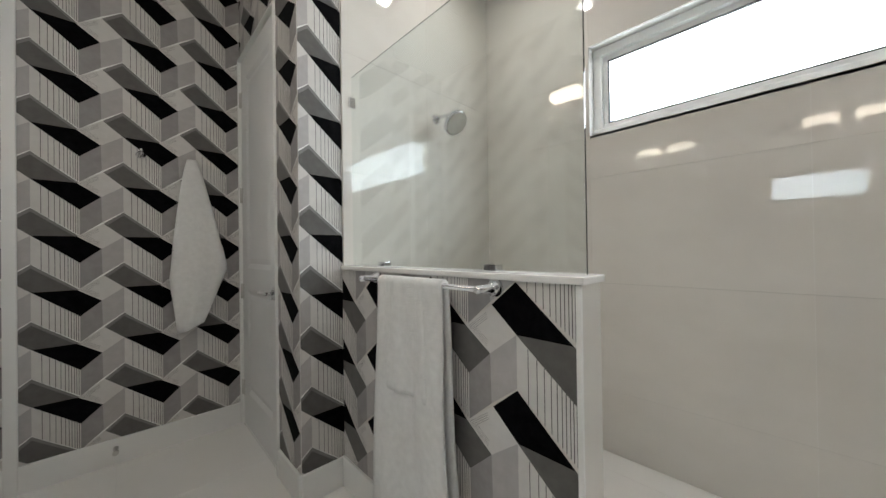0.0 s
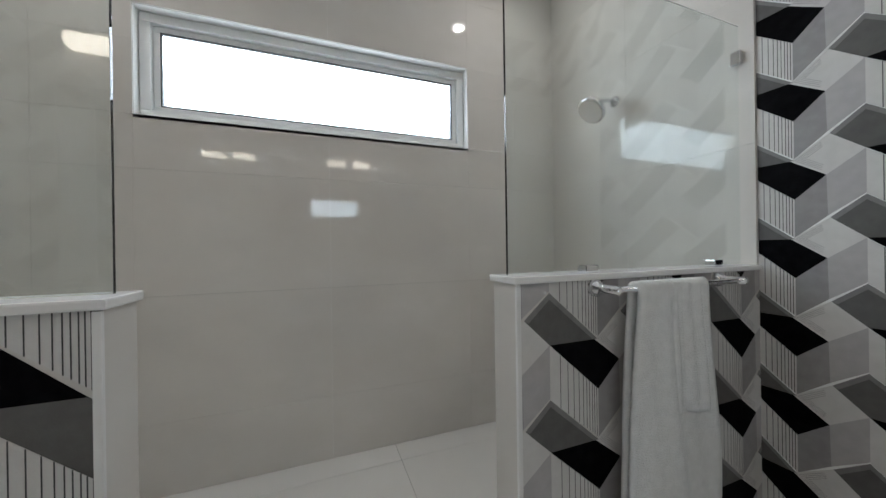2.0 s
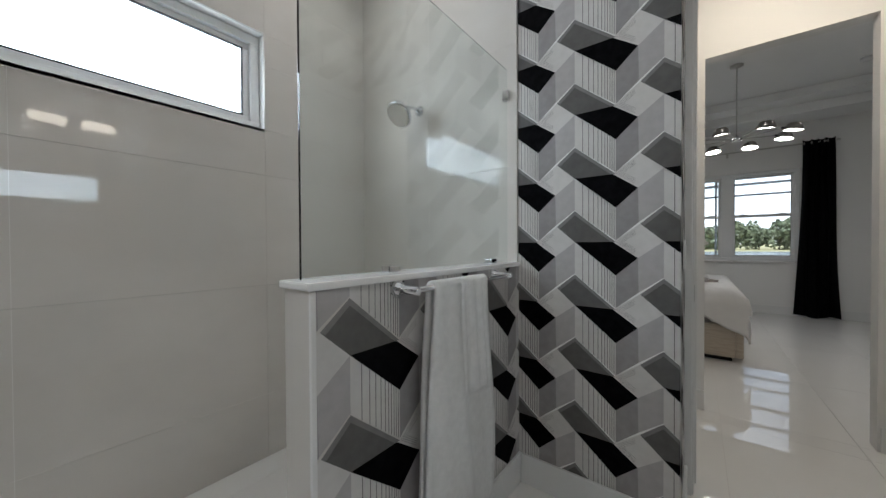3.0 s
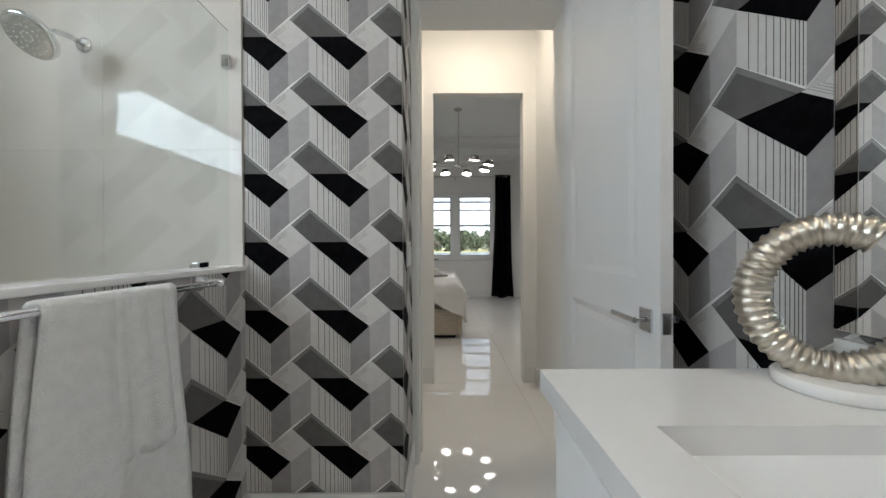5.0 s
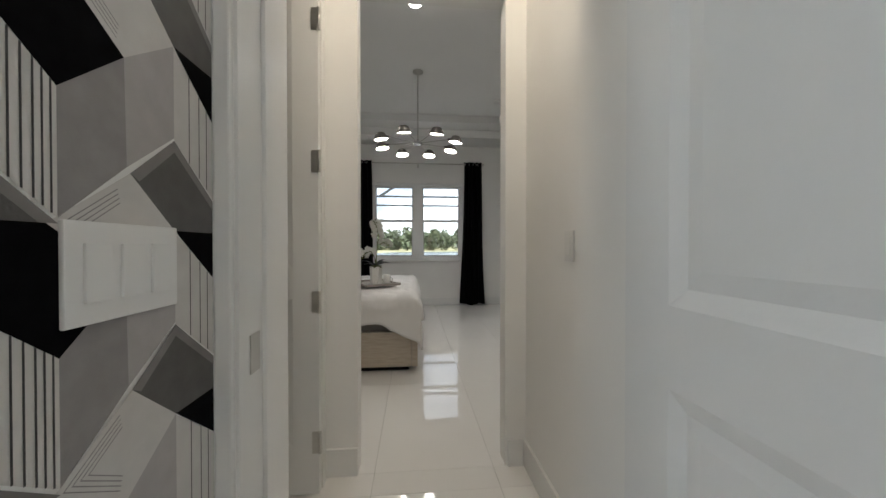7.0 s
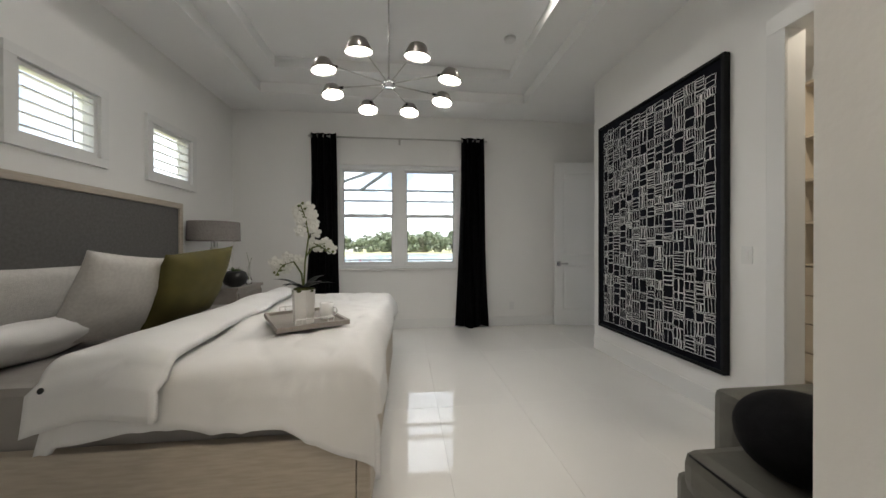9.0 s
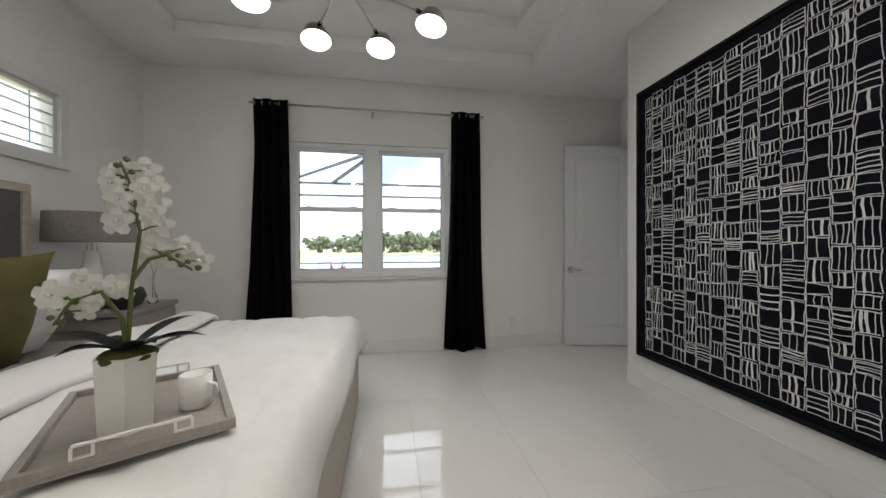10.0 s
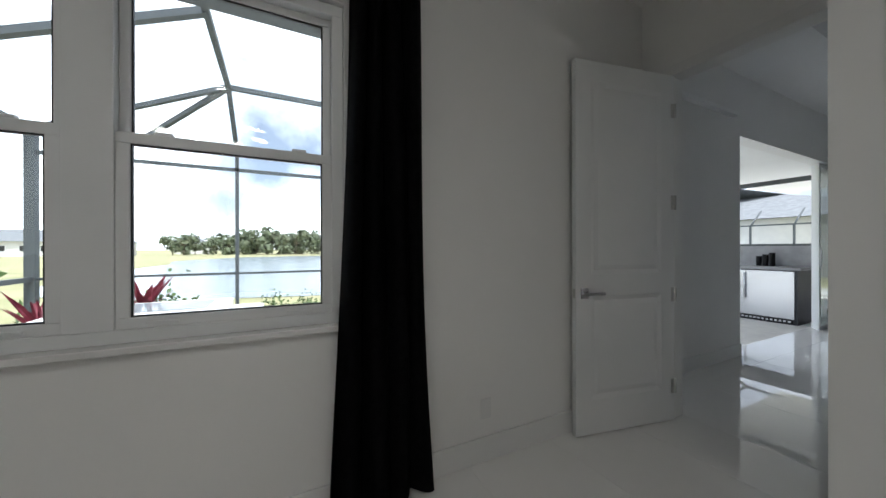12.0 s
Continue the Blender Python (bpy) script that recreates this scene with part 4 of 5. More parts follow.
for k in range(8):
    a = radians(22.5 + 45 * k + 3)
    d = Vector((math.cos(a), math.sin(a), 0))
    bm = bmesh.new()
    e = Vector((CX, CY, CZ)) + d * 0.40 + Vector((0, 0, 0.02))
    tube(bm, [(CX, CY, CZ), e], 0.005, 8)
    arm = wpart("arm", bm, M_NICKEL, ch)
    bm = bmesh.new()
    tube(bm, [e - d * 0.01, e + d * 0.035], 0.011, 10)
    wpart("joint", bm, M_BLACK, arm)
    c = Vector((CX, CY, CZ)) + d * 0.49 + Vector((0, 0, 0.01))
    tilt = Matrix.Rotation(radians(10), 4, Vector((-d.y, d.x, 0)))
    bm = bmesh.new()
    lathe(bm, [(0.086, -0.042), (0.085, -0.036), (0.074, -0.008), (0.055, 0.03), (0.044, 0.037), (0.0, 0.038), (0.0, 0.035), (0.042, 0.034), (0.052, 0.027), (0.071, -0.01), (0.082, -0.036), (0.083, -0.042)], c, 28, tilt, False)
    sh = wpart("shade", bm, M_PEWTER, ch, "dark metal dome shade")
    bm = bmesh.new()
    lathe(bm, [(0.079, -0.034), (0.079, -0.031)], c, 24, tilt)
    wpart("diffuser", bm, M_SHIN, sh, "glowing white diffuser")

# ---------- art ----------
art = thing("wall_art", (2.74, 5.675, 0.31), "large black canvas with hand-drawn white block lines", "painting")
AY0, AY1, AZ0, AZ1 = 4.955, 6.40, 0.31, 2.485
wpart("canvas", bx(2.705, 2.738, AY0, AY1, AZ0, AZ1, bevel=0.004), M_CANVAS, art)
rnd = random.Random(11)
verts, faces = [], []


def stroke(p, q, w):
    """A wavering hand-drawn white line on the canvas, in (y, z)."""
    n = max(2, int(math.dist(p, q) / 0.03))
    L = math.dist(p, q) or 1
    nx, nz = -(q[1] - p[1]) / L, (q[0] - p[0]) / L
    base_i = len(verts)
    for i in range(n + 1):
        t = i / n
        j = 0.0022 * math.sin(t * 5 + p[0] * 40) + rnd.uniform(-0.0012, 0.0012)
        ww = w * (0.75 + 0.5 * rnd.random())
        for s in (-1, 1):
            verts.append((2.7045, p[0] + (q[0] - p[0]) * t + nx * (j + s * ww / 2), p[1] + (q[1] - p[1]) * t + nz * (j + s * ww / 2)))
    for i in range(n):
        a = base_i + 2 * i
        faces.append((a, a + 1, a + 3, a + 2))


def fill_block(y0, y1, z0, z1):
    W = 0.004
    for p, q in (((y0, z0), (y1, z0)), ((y1, z0), (y1, z1)), ((y1, z1), (y0, z1)), ((y0, z1), (y0, z0))):
        stroke((p[0] + rnd.uniform(-.004, .004), p[1] + rnd.uniform(-.004, .004)), (q[0] + rnd.uniform(-.004, .004), q[1] + rnd.uniform(-.004, .004)), W)
    k = rnd.random()
    if k < 0.64:
        n = rnd.choice((1, 2, 2, 3, 3))
        for i in range(n):
            y = y0 + (y1 - y0) * (i + 1) / (n + 1)
            stroke((y, z0), (y + rnd.uniform(-.006, .006), z1), W * rnd.choice((1, 1, 1, 2.6)))
    elif k < 0.82:
        n = rnd.choice((1, 2, 3))
        for i in range(n):
            z = z0 + (z1 - z0) * (i + 1) / (n + 1)
            stroke((y0, z), (y1, z + rnd.uniform(-.006, .006)), W * rnd.choice((1, 1, 1.8)))


y = AY0 + 0.06
while y < AY1 - 0.09:
    wcol = min(rnd.uniform(0.065, 0.115), AY1 - 0.06 - y)
    z = AZ0 + 0.06
    while z < AZ1 - 0.09:
        hh = min(rnd.uniform(0.055, 0.13), AZ1 - 0.06 - z)
        fill_block(y + 0.004, y + wcol - 0.004, z + 0.004, z + hh - 0.004)
        z += hh
    y += wcol
me = bpy.data.meshes.new("line_drawing")
me.from_pydata(verts, [], faces)
me.materials.append(M_WLINE)
ld = new("line_drawing", me)
ld.parent = art
place(ld, art)
bm = bmesh.new()
frame_rect(bm, 'x', 2.69, 2.738, AY0 - 0.012, AY1 + 0.012, AZ0 - 0.012, AZ1 + 0.012, 0.024, 0.003)
wpart("frame", bm, M_BLACK, art, "thin black frame")

# ---------- bed ----------
BX0, BX1, BY0, BY1 = -1.7, 0.40, 4.365, 6.46
bed = thing("bed", ((BX0 + BX1) / 2, 5.41, 0), "king bed with pale oak frame and charcoal fabric headboard", "bed")
wpart("side_rail", bx(BX0, BX1 - 0.06, BY0, BY0 + 0.05, 0.05, 0.37, bevel=0.008), M_BEDWOOD, bed)
wpart("side_rail", bx(BX0, BX1 - 0.06, BY1 - 0.05, BY1, 0.05, 0.37, bevel=0.008), M_BEDWOOD, bed)
wpart("footboard", bx(BX1 - 0.058, BX1, BY0, BY1, 0.05, 0.50, bevel=0.008), M_BEDWOOD, bed)
wpart("plinth", bx(BX0 + 0.05, BX1 - 0.08, BY0 + 0.06, BY1 - 0.06, 0.0, 0.3), M_BLACK, bed)
bm = bmesh.new()
frame_rect(bm, 'x', -1.80, BX0 + 0.01, 4.30, 6.52, 0.0, 1.62, 0.055, 0.01)
wpart("headboard_frame", bm, M_BEDWOOD, bed, "pale oak headboard surround")
wpart("headboard_panel", bx(-1.79, BX0 - 0.002, 4.355, 6.465, 0.055, 1.565, bevel=0.004), M_HEADFAB, bed, "charcoal fabric panel")
mt = solo("mattress", bx(BX0 + 0.015, BX1 - 0.07, BY0 + 0.055, BY1 - 0.055, 0.30, 0.62, bevel=0.04), M_SHEET, "thick mattress in a taupe grey fitted sheet", "mattress")


def shell(nx, ny, fn, thick):
    bm = bmesh.new()
    g = [[bm.verts.new(fn(i / nx, j / ny)) for j in range(ny + 1)] for i in range(nx + 1)]
    for i in range(nx):
        for j in range(ny):
            bm.faces.new((g[i][j], g[i + 1][j], g[i + 1][j + 1], g[i][j + 1])).smooth = True
    bmesh.ops.recalc_face_normals(bm, faces=bm.faces)
    bmesh.ops.solidify(bm, geom=bm.faces[:], thickness=thick)
    return bm


def over_edge(s, lo, hi, r=0.07):
    """Runs a cloth coordinate past the edges lo and hi of a bed and bends it down: gives (coordinate, drop)."""
    if lo <= s <= hi:
        return s, 0.0
    e, sg = (lo, -1) if s < lo else (hi, 1)
    d = abs(s - e)
    if d < r * 1.57:
        a = d / r
        return e + sg * r * math.sin(a), r * (1 - math.cos(a))
    return e + sg * (r + 0.02 * min(1, (d - r * 1.57) * 3)), r + d - r * 1.57


def duvet(u, v):
    sx0, sx1 = -0.78, 0.42 + 0.12
    sy0, sy1 = BY0 - 0.235 - 0.2 * max(0, u - 0.65) / 0.35 - 0.012 * math.sin(u * 17), BY1 + 0.26
    Y = sy0 + (sy1 - sy0) * v
    skew = 0.02 * (0.5 - v)
    X = sx0 - skew + (sx1 - sx0 + skew + 0.03 * math.sin(v * 9)) * u
    x, dx = over_edge(X, -9, 0.315, 0.11)
    y, dy = over_edge(Y, BY0 + 0.06, BY1 - 0.06, 0.09)
    n = noise.noise(Vector((X * 2.2, Y * 2.2, 3.1)))
    n2 = noise.noise(Vector((X * 7, Y * 5, 7.7)))
    n3 = abs(noise.noise(Vector((X * 4.5 + Y * 3, Y * 3.5 - X * 2, 5.2))))
    z = 0.70 + 0.03 * n + 0.012 * n2 - 0.011 * max(0, 0.18 - n3) / 0.18 - max(dx, dy) - 0.25 * min(dx, dy)
    if dy > 0.08 or dx > 0.08:
        k = min(1, max(dx, dy) * 4)
        if dy >= dx:
            y += (0.022 * math.sin(X * 7 + 1) + 0.012 * n2) * k * (-1 if Y < 5 else 1) - (0.03 * k if Y < 5 else -0.03 * k)
        else:
            x += (0.02 * math.sin(Y * 6) + 0.01 * n2 + 0.025) * k
    if u < 0.04:
        z -= 0.03
    return (x, y, max(z, 0.20 + 0.03 * math.sin(X * 5)))


solo("duvet", shell(70, 90, duvet, 0.02), M_LINEN, "rumpled white duvet draped over the bed sides", "duvet")


def fold(u, v):
    sy0, sy1 = BY0 - 0.22 - 0.05 * (1 - u), BY1 + 0.1
    Y = sy0 + (sy1 - sy0) * v
    X = -0.82 + (0.45 - 0.2 * v) * u + 0.012 * math.sin(v * 14)
    y, dy = over_edge(Y, BY0 + 0.05, BY1 - 0.06, 0.10)
    n = noise.noise(Vector((X * 4, Y * 3, 1.3)))
    z = 0.745 + 0.03 * math.sin(math.pi * u) + 0.02 * n - dy
    if dy > 0.08:
        y -= (0.05 + 0.015 * math.sin(X * 11)) * (1 if Y < 5 else -1)
    return (X, y, z)


bt = bmesh.new()
lathe(bt, [(0.004, 0), (0.011, 0.001), (0.011, 0.003), (0.008, 0.004)], (-0.735, BY0 - 0.115, 0.665), 14, Matrix.Rotation(radians(75), 4, 'X'))
fd = thing("duvet_fold", (-0.7, 5.4, 0.72), "turned-back white duvet top edge lying across the bed", "duvet")
wpart("cloth", shell(24, 80, fold, 0.03), M_LINEN, fd)
wpart("button", bt, M_DKCER, fd, "small dark duvet button")


def pillow(name, c, w, h, t, rot, material, label, flange=0.0):
    bm = bmesh.new()
    n = 22
    M = Matrix.Translation(c) @ Euler([radians(a) for a in rot]).to_matrix().to_4x4()
    for s in (1, -1):
        g = []
        for i in range(n + 1):
            row = []
            for j in range(n + 1):
                a, b = 2 * i / n - 1, 2 * j / n - 1
                pin = 1 - 0.06 * (1 - abs(a) ** 2) * abs(b) ** 4
                pin2 = 1 - 0.06 * (1 - abs(b) ** 2) * abs(a) ** 4
                th = max(0, (1 - abs(a) ** 2.6)) ** 0.55 * max(0, (1 - abs(b) ** 2.6)) ** 0.55
                wr = 0.012 * noise.noise(Vector((a * 2.5 + c[0] * 9, b * 2.5, s * 3))) * th
                row.append(bm.verts.new(M @ Vector((a * w / 2 * pin2, s * (t / 2 * th + wr), b * h / 2 * pin))))
            g.append(row)
        for i in range(n):
            for j in range(n):
                f = (g[i][j], g[i + 1][j], g[i + 1][j + 1], g[i][j + 1])
                bm.faces.new(f if s < 0 else f[::-1]).smooth = True
    bmesh.ops.remove_doubles(bm, verts=bm.verts, dist=2e-4)
    return solo(name, bm, material, label, "pillow", "bed pillows")


# pillow faces look along local y; the bed runs along x, so they are turned by 90 degrees and lean back
pillow("sleeping_pillow", (-1.32, 4.74, 0.70), 0.72, 0.50, 0.18, (66, 0, 86), M_LINEN, "plump white sleeping pillow lying on the grey sheet")
pillow("sleeping_pillow", (-1.42, 5.95, 0.80), 0.86, 0.52, 0.18, (30, 0, 90), M_LINEN, "white sleeping pillow leaning on the headboard")
pillow("sleeping_pillow", (-1.48, 4.95, 0.85), 0.86, 0.50, 0.16, (24, 0, 90), M_GREYP, "pale grey pillow leaning on the headboard")
pillow("throw_pillow", (-1.06, 5.0, 0.89), 0.54, 0.54, 0.17, (24, 6, 76), M_GREYP, "pale grey square linen throw pillow with flange")
pillow("throw_pillow", (-0.90, 5.33, 0.92), 0.54, 0.54, 0.2, (26, -6, 78), M_GREEN, "olive green velvet square throw pillow")
pillow("throw_pillow", (-1.2, 5.9, 0.88), 0.5, 0.5, 0.18, (24, 5, 92), M_LINEN, "white square throw pillow behind the olive one")
# tray, pot, candle
TM = Matrix.Translation((-0.058, 5.0, 0.735)) @ Matrix.Rotation(radians(29), 4, 'Z')
tr = thing("serving_tray", (-0.058, 5.0, 0.735), "grey wooden serving tray with white handles on the duvet", "tray")
wpart("tray_base", bx(-0.19, 0.19, -0.25, 0.25, 0, 0.008, m=TM), M_TRAY, tr)
for q in ((-0.19, 0.19, -0.25, -0.232), (-0.19, 0.19, 0.232, 0.25), (-0.19, -0.172, -0.232, 0.232), (0.172, 0.19, -0.232, 0.232)):
    wpart("rim", bx(*q, 0.008, 0.026, bevel=0.002, m=TM), M_TRAY, tr)
for s in (1, -1):
    bm = bmesh.new()
    box(bm, -0.1, 0.1, s * 0.241 - 0.004, s * 0.241 + 0.004, 0.052, 0.058, bevel=0.001, m=TM)
    for e in (-1, 1):
        box(bm, e * 0.1 - 0.003, e * 0.1 + 0.003, s * 0.241 - 0.004, s * 0.241 + 0.004, 0.024, 0.0515, m=TM)
        box(bm, e * 0.068 - 0.003, e * 0.068 + 0.003, s * 0.241 - 0.004, s * 0.241 + 0.004, 0.03, 0.0515, m=TM)
        box(bm, min(e * 0.0965, e * 0.065), max(e * 0.0965, e * 0.065), s * 0.241 - 0.004, s * 0.241 + 0.004, 0.024, 0.0295, m=TM)
    wpart("handle", bm, M_CERAMIC, tr, "slim white handle")
PX, PY, PZ = -0.035, 4.90, 0.744
orc = thing("orchid", (PX, PY, PZ), "white orchid with dark strap leaves in a hexagonal white pot", "plant")
bm = bmesh.new()
lathe(bm, [(0.058, 0), (0.066, 0.19), (0.058, 0.19), (0.056, 0.17)], (PX, PY, PZ), 6)
for f in bm.faces:
    f.smooth = False
wpart("pot", bm, M_CERAMIC, orc, "hexagonal white ceramic pot")
bm = bmesh.new()
bmesh.ops.create_icosphere(bm, subdivisions=3, radius=0.06)
for v in bm.verts:
    v.co.z *= 0.35
    v.co *= 1 + 0.18 * noise.noise(v.co * 40)
    v.co += Vector((PX, PY, PZ + 0.185))
wpart("moss", bm, M_MOSS, orc)


def strap_leaf(c, yaw, L, w, rise, droop):
    bm = bmesh.new()
    n = 10
    rows = []
    d = Vector((math.cos(yaw), math.sin(yaw), 0))
    s = Vector((-d.y, d.x, 0))
    for i in range(n + 1):
        t = i / n
        p = Vector(c) + d * L * t + Vector((0, 0, rise * t - droop * t * t))
        ww = w * (0.35 + 1.3 * t * (1 - t) * 1.6) * (1 - t ** 5)
        rows.append([bm.verts.new(p - s * ww + Vector((0, 0, 0.25 * ww))), bm.verts.new(p), bm.verts.new(p + s * ww + Vector((0, 0, 0.25 * ww)))])
    for a, b in zip(rows, rows[1:]):
        for k in range(2):
            bm.faces.new((a[k], a[k + 1], b[k + 1], b[k])).smooth = True
    bmesh.ops.solidify(bm, geom=bm.faces[:], thickness=0.002)
    return bm


for yaw, L, ri in ((0.2, 0.17, 0.10), (0.9, 0.15, 0.14), (2.6, 0.18, 0.08), (3.3, 0.16, 0.13), (4.2, 0.13, 0.1), (5.6, 0.17, 0.12)):
    wpart("leaf", strap_leaf((PX, PY, PZ + 0.19), yaw, L, 0.034, ri, 0.07), M_LEAF, orc, "dark strap leaf")


def flower(c, nrm, r):
    bm = bmesh.new()
    q = Vector(nrm).to_track_quat('Z', 'Y').to_matrix()
    for k in range(5):
        a = 2 * math.pi * k / 5 + 0.3
        u, w = q @ Vector((math.cos(a), math.sin(a), 0)), q @ Vector((-math.sin(a), math.cos(a), 0))
        nn = q @ Vector((0, 0, 1))
        b0 = bm.verts.new(Vector(c))
        pts = [bm.verts.new(Vector(c) + u * r * f + w * r * g + nn * r * h) for f, g, h in ((0.45, 0.42, 0.12), (0.9, 0.34, 0.02), (1.05, 0, -0.1), (0.9, -0.34, 0.02), (0.45, -0.42, 0.12))]
        bm.faces.new([b0, *pts])
    bmesh.ops.create_icosphere(bm, subdivisions=1, radius=r * 0.18, matrix=Matrix.Translation(Vector(c) + q @ Vector((0, 0, r * 0.2))))
    return bm


def orchid_stem(pts, nfl, seed):
    rnd = random.Random(seed)
    bm = bmesh.new()
    P = [Vector(p) for p in pts]
    fine = []
    for i in range(len(P) - 1):
        for k in range(5):
            fine.append(P[i].lerp(P[i + 1], k / 5))
    fine.append(P[-1])
    tube(bm, fine, 0.0055, 8, 0.003)
    st = wpart("stem", bm, M_STEM, orc, "thin green stem")
    for i in range(nfl):
        p = fine[int(len(fine) * (0.5 + 0.42 * i / nfl))]
        off = Vector(((-1) ** i * rnd.uniform(0.5, 1), rnd.uniform(-0.3, 1), rnd.uniform(0.1, 0.7))).normalized() * 0.042
        pd = bmesh.new()
        tube(pd, [p, p + off * 0.5 + Vector((0, 0, 0.004)), p + off * 0.96], 0.0022, 6)
        wpart("pedicel", pd, M_STEM, orc)
        wpart("flower", flower(p + off, off + Vector((0.1, -0.6, 0)), rnd.uniform(0.027, 0.038)), M_PETAL, orc, "white orchid flower")
    bm = bmesh.new()
    for i in range(6):
        bmesh.ops.create_icosphere(bm, subdivisions=1, radius=0.009 - 0.0006 * i, matrix=Matrix.Translation(fine[-1 - i] + Vector((0.014 * (-1) ** i, 0, 0.006))))
    wpart("bud", bm, M_STEM, orc)


orchid_stem([(PX, PY, PZ + 0.18), (PX + 0.01, PY, PZ + 0.35), (PX + 0.03, PY, PZ + 0.5), (PX + 0.01, PY + 0.01, PZ + 0.60), (PX - 0.02, PY + 0.01, PZ + 0.68)], 14, 3)
orchid_stem([(PX, PY, PZ + 0.18), (PX - 0.01, PY, PZ + 0.28), (PX - 0.05, PY - 0.01, PZ + 0.35), (PX - 0.11, PY - 0.01, PZ + 0.33), (PX - 0.15, PY - 0.01, PZ + 0.27)], 9, 8)
orchid_stem([(PX + 0.015, PY, PZ + 0.38), (PX + 0.05, PY, PZ + 0.43), (PX + 0.09, PY, PZ + 0.44), (PX + 0.15, PY, PZ + 0.40)], 5, 12)
cup = thing("mug", (0.07, 5.0, 0.744), "small pale ceramic mug standing on a tray", "mug")
bm = bmesh.new()
lathe(bm, [(0.034, 0), (0.04, 0.01), (0.04, 0.095), (0.036, 0.095), (0.035, 0.02)], (0.07, 5.0, 0.744), 24)
wpart("body", bm, M_CERAMIC, cup)
bm = bmesh.new()
tube(bm, [(0.107, 4.99, 0.815), (0.13, 4.985, 0.81), (0.135, 4.985, 0.79), (0.125, 4.985, 0.77), (0.107, 4.99, 0.765)], 0.005, 8)
wpart("handle", bm, M_CERAMIC, cup)

# nightstand, lamp, succulent
ns = thing("nightstand", (-1.5, 6.87, 0), "grey-brown oak nightstand beside the bed", "nightstand")
wpart("body", bx(-1.82, -1.215, 6.58, 7.15, 0.06, 0.72, bevel=0.004), M_TRAY, ns)
wpart("top", bx(-1.825, -1.195, 6.565, 7.165, 0.72, 0.755, bevel=0.004), M_TRAY, ns)
for z in (0.1, 0.41):
    dr = wpart("drawer", bx(-1.214, -1.197, 6.6, 7.13, z, z + 0.28, bevel=0.004), M_TRAY, ns)
    wpart("handle", bx(-1.192, -1.18, 6.8, 6.93, z + 0.18, z + 0.192, bevel=0.003), M_NICKEL, dr)
wpart("plinth", bx(-1.8, -1.25, 6.62, 7.11, 0, 0.06), M_BLACK, ns)
LX, LY = -1.52, 6.74
tl = thing("table_lamp", (LX, LY, 0.755), "table lamp with tapered white base and taupe drum shade", "lamp")
bm = bmesh.new()
lathe(bm, [(0.085, 0), (0.09, 0.02), (0.075, 0.16), (0.05, 0.34), (0.038, 0.42), (0.03, 0.43)], (LX, LY, 0.755), 10)
wpart("base", bm, M_CERAMIC, tl, "tapered white ceramic base")
bm = bmesh.new()
tube(bm, [(LX, LY, 1.18), (LX, LY, 1.40)], 0.008)
for s in (1, -1):
    tube(bm, [(LX + s * 0.03, LY, 1.16), (LX + s * 0.03, LY, 1.24)], 0.004)
wpart("rod", bm, M_NICKEL, tl)
bm = bmesh.new()
lathe(bm, [(0.245, 1.25), (0.24, 1.455), (0.236, 1.455), (0.241, 1.25), (0.245, 1.25)], (LX, LY, 0), 40, None, False)
wpart("shade", bm, M_SHADE, tl, "taupe fabric drum shade")
bm = bmesh.new()
lathe(bm, [(0.05, 0), (0.1, 0.03), (0.125, 0.09), (0.105, 0.15), (0.07, 0.17), (0.06, 0.165)], (-1.3, 6.72, 0.755), 32)
suc = thing("succulent", (-1.3, 6.72, 0.755), "green succulent in a round black bowl on a nightstand", "plant")
wpart("pot", bm, M_DKCER, suc, "round black bowl")
for i in range(16):
    wpart("leaf", strap_leaf((-1.3, 6.72, 0.91), i * 2.4, 0.05 + 0.03 * (i % 3), 0.012, 0.07 - 0.003 * i, 0.01), M_BUSH, suc)
gb = thing("glass_bottle", (-1.28, 6.98, 0.755), "small clear glass vase with thin twigs", "vase")
bm = bmesh.new()
lathe(bm, [(0.03, 0), (0.035, 0.05), (0.012, 0.11), (0.012, 0.2), (0.016, 0.205)], (-1.28, 6.98, 0.755), 18)
wpart("body", bm, M_GLASS, gb)
bm = bmesh.new()
tube(bm, [(-1.28, 6.98, 0.8), (-1.27, 6.97, 1.0), (-1.29, 6.96, 1.12)], 0.002, 6)
tube(bm, [(-1.275, 6.975, 0.95), (-1.24, 6.97, 1.06)], 0.002, 6)
wpart("twig", bm, M_STEM, gb)

# armchair with round pillow
ac = thing("armchair", (2.1, 3.75, 0), "taupe leather club armchair with piped seat cushion", "armchair")
wpart("frame", bx(1.6, 2.6, 3.54, 4.12, 0.1, 0.3, bevel=0.03), M_CHAIR, ac)
wpart("seat", bx(1.54, 2.4, 3.63, 4.03, 0.29, 0.45, bevel=0.05), M_CHAIR, ac, "thick seat cushion")
wpart("arm", bx(1.78, 2.62, 4.02, 4.14, 0.1, 0.61, bevel=0.035), M_CHAIR, ac)
wpart("arm", bx(1.54, 2.62, 3.5, 3.635, 0.1, 0.56, bevel=0.035), M_CHAIR, ac)
wpart("backrest", bx(2.38, 2.66, 3.52, 4.13, 0.1, 0.80, bevel=0.06), M_CHAIR, ac)
bm = bmesh.new()
tube(bm, [(1.555, 3.66, 0.432), (1.542, 3.83, 0.436), (1.555, 4.0, 0.432)], 0.005, 8)
wpart("piping", bm, M_BLACK, ac)
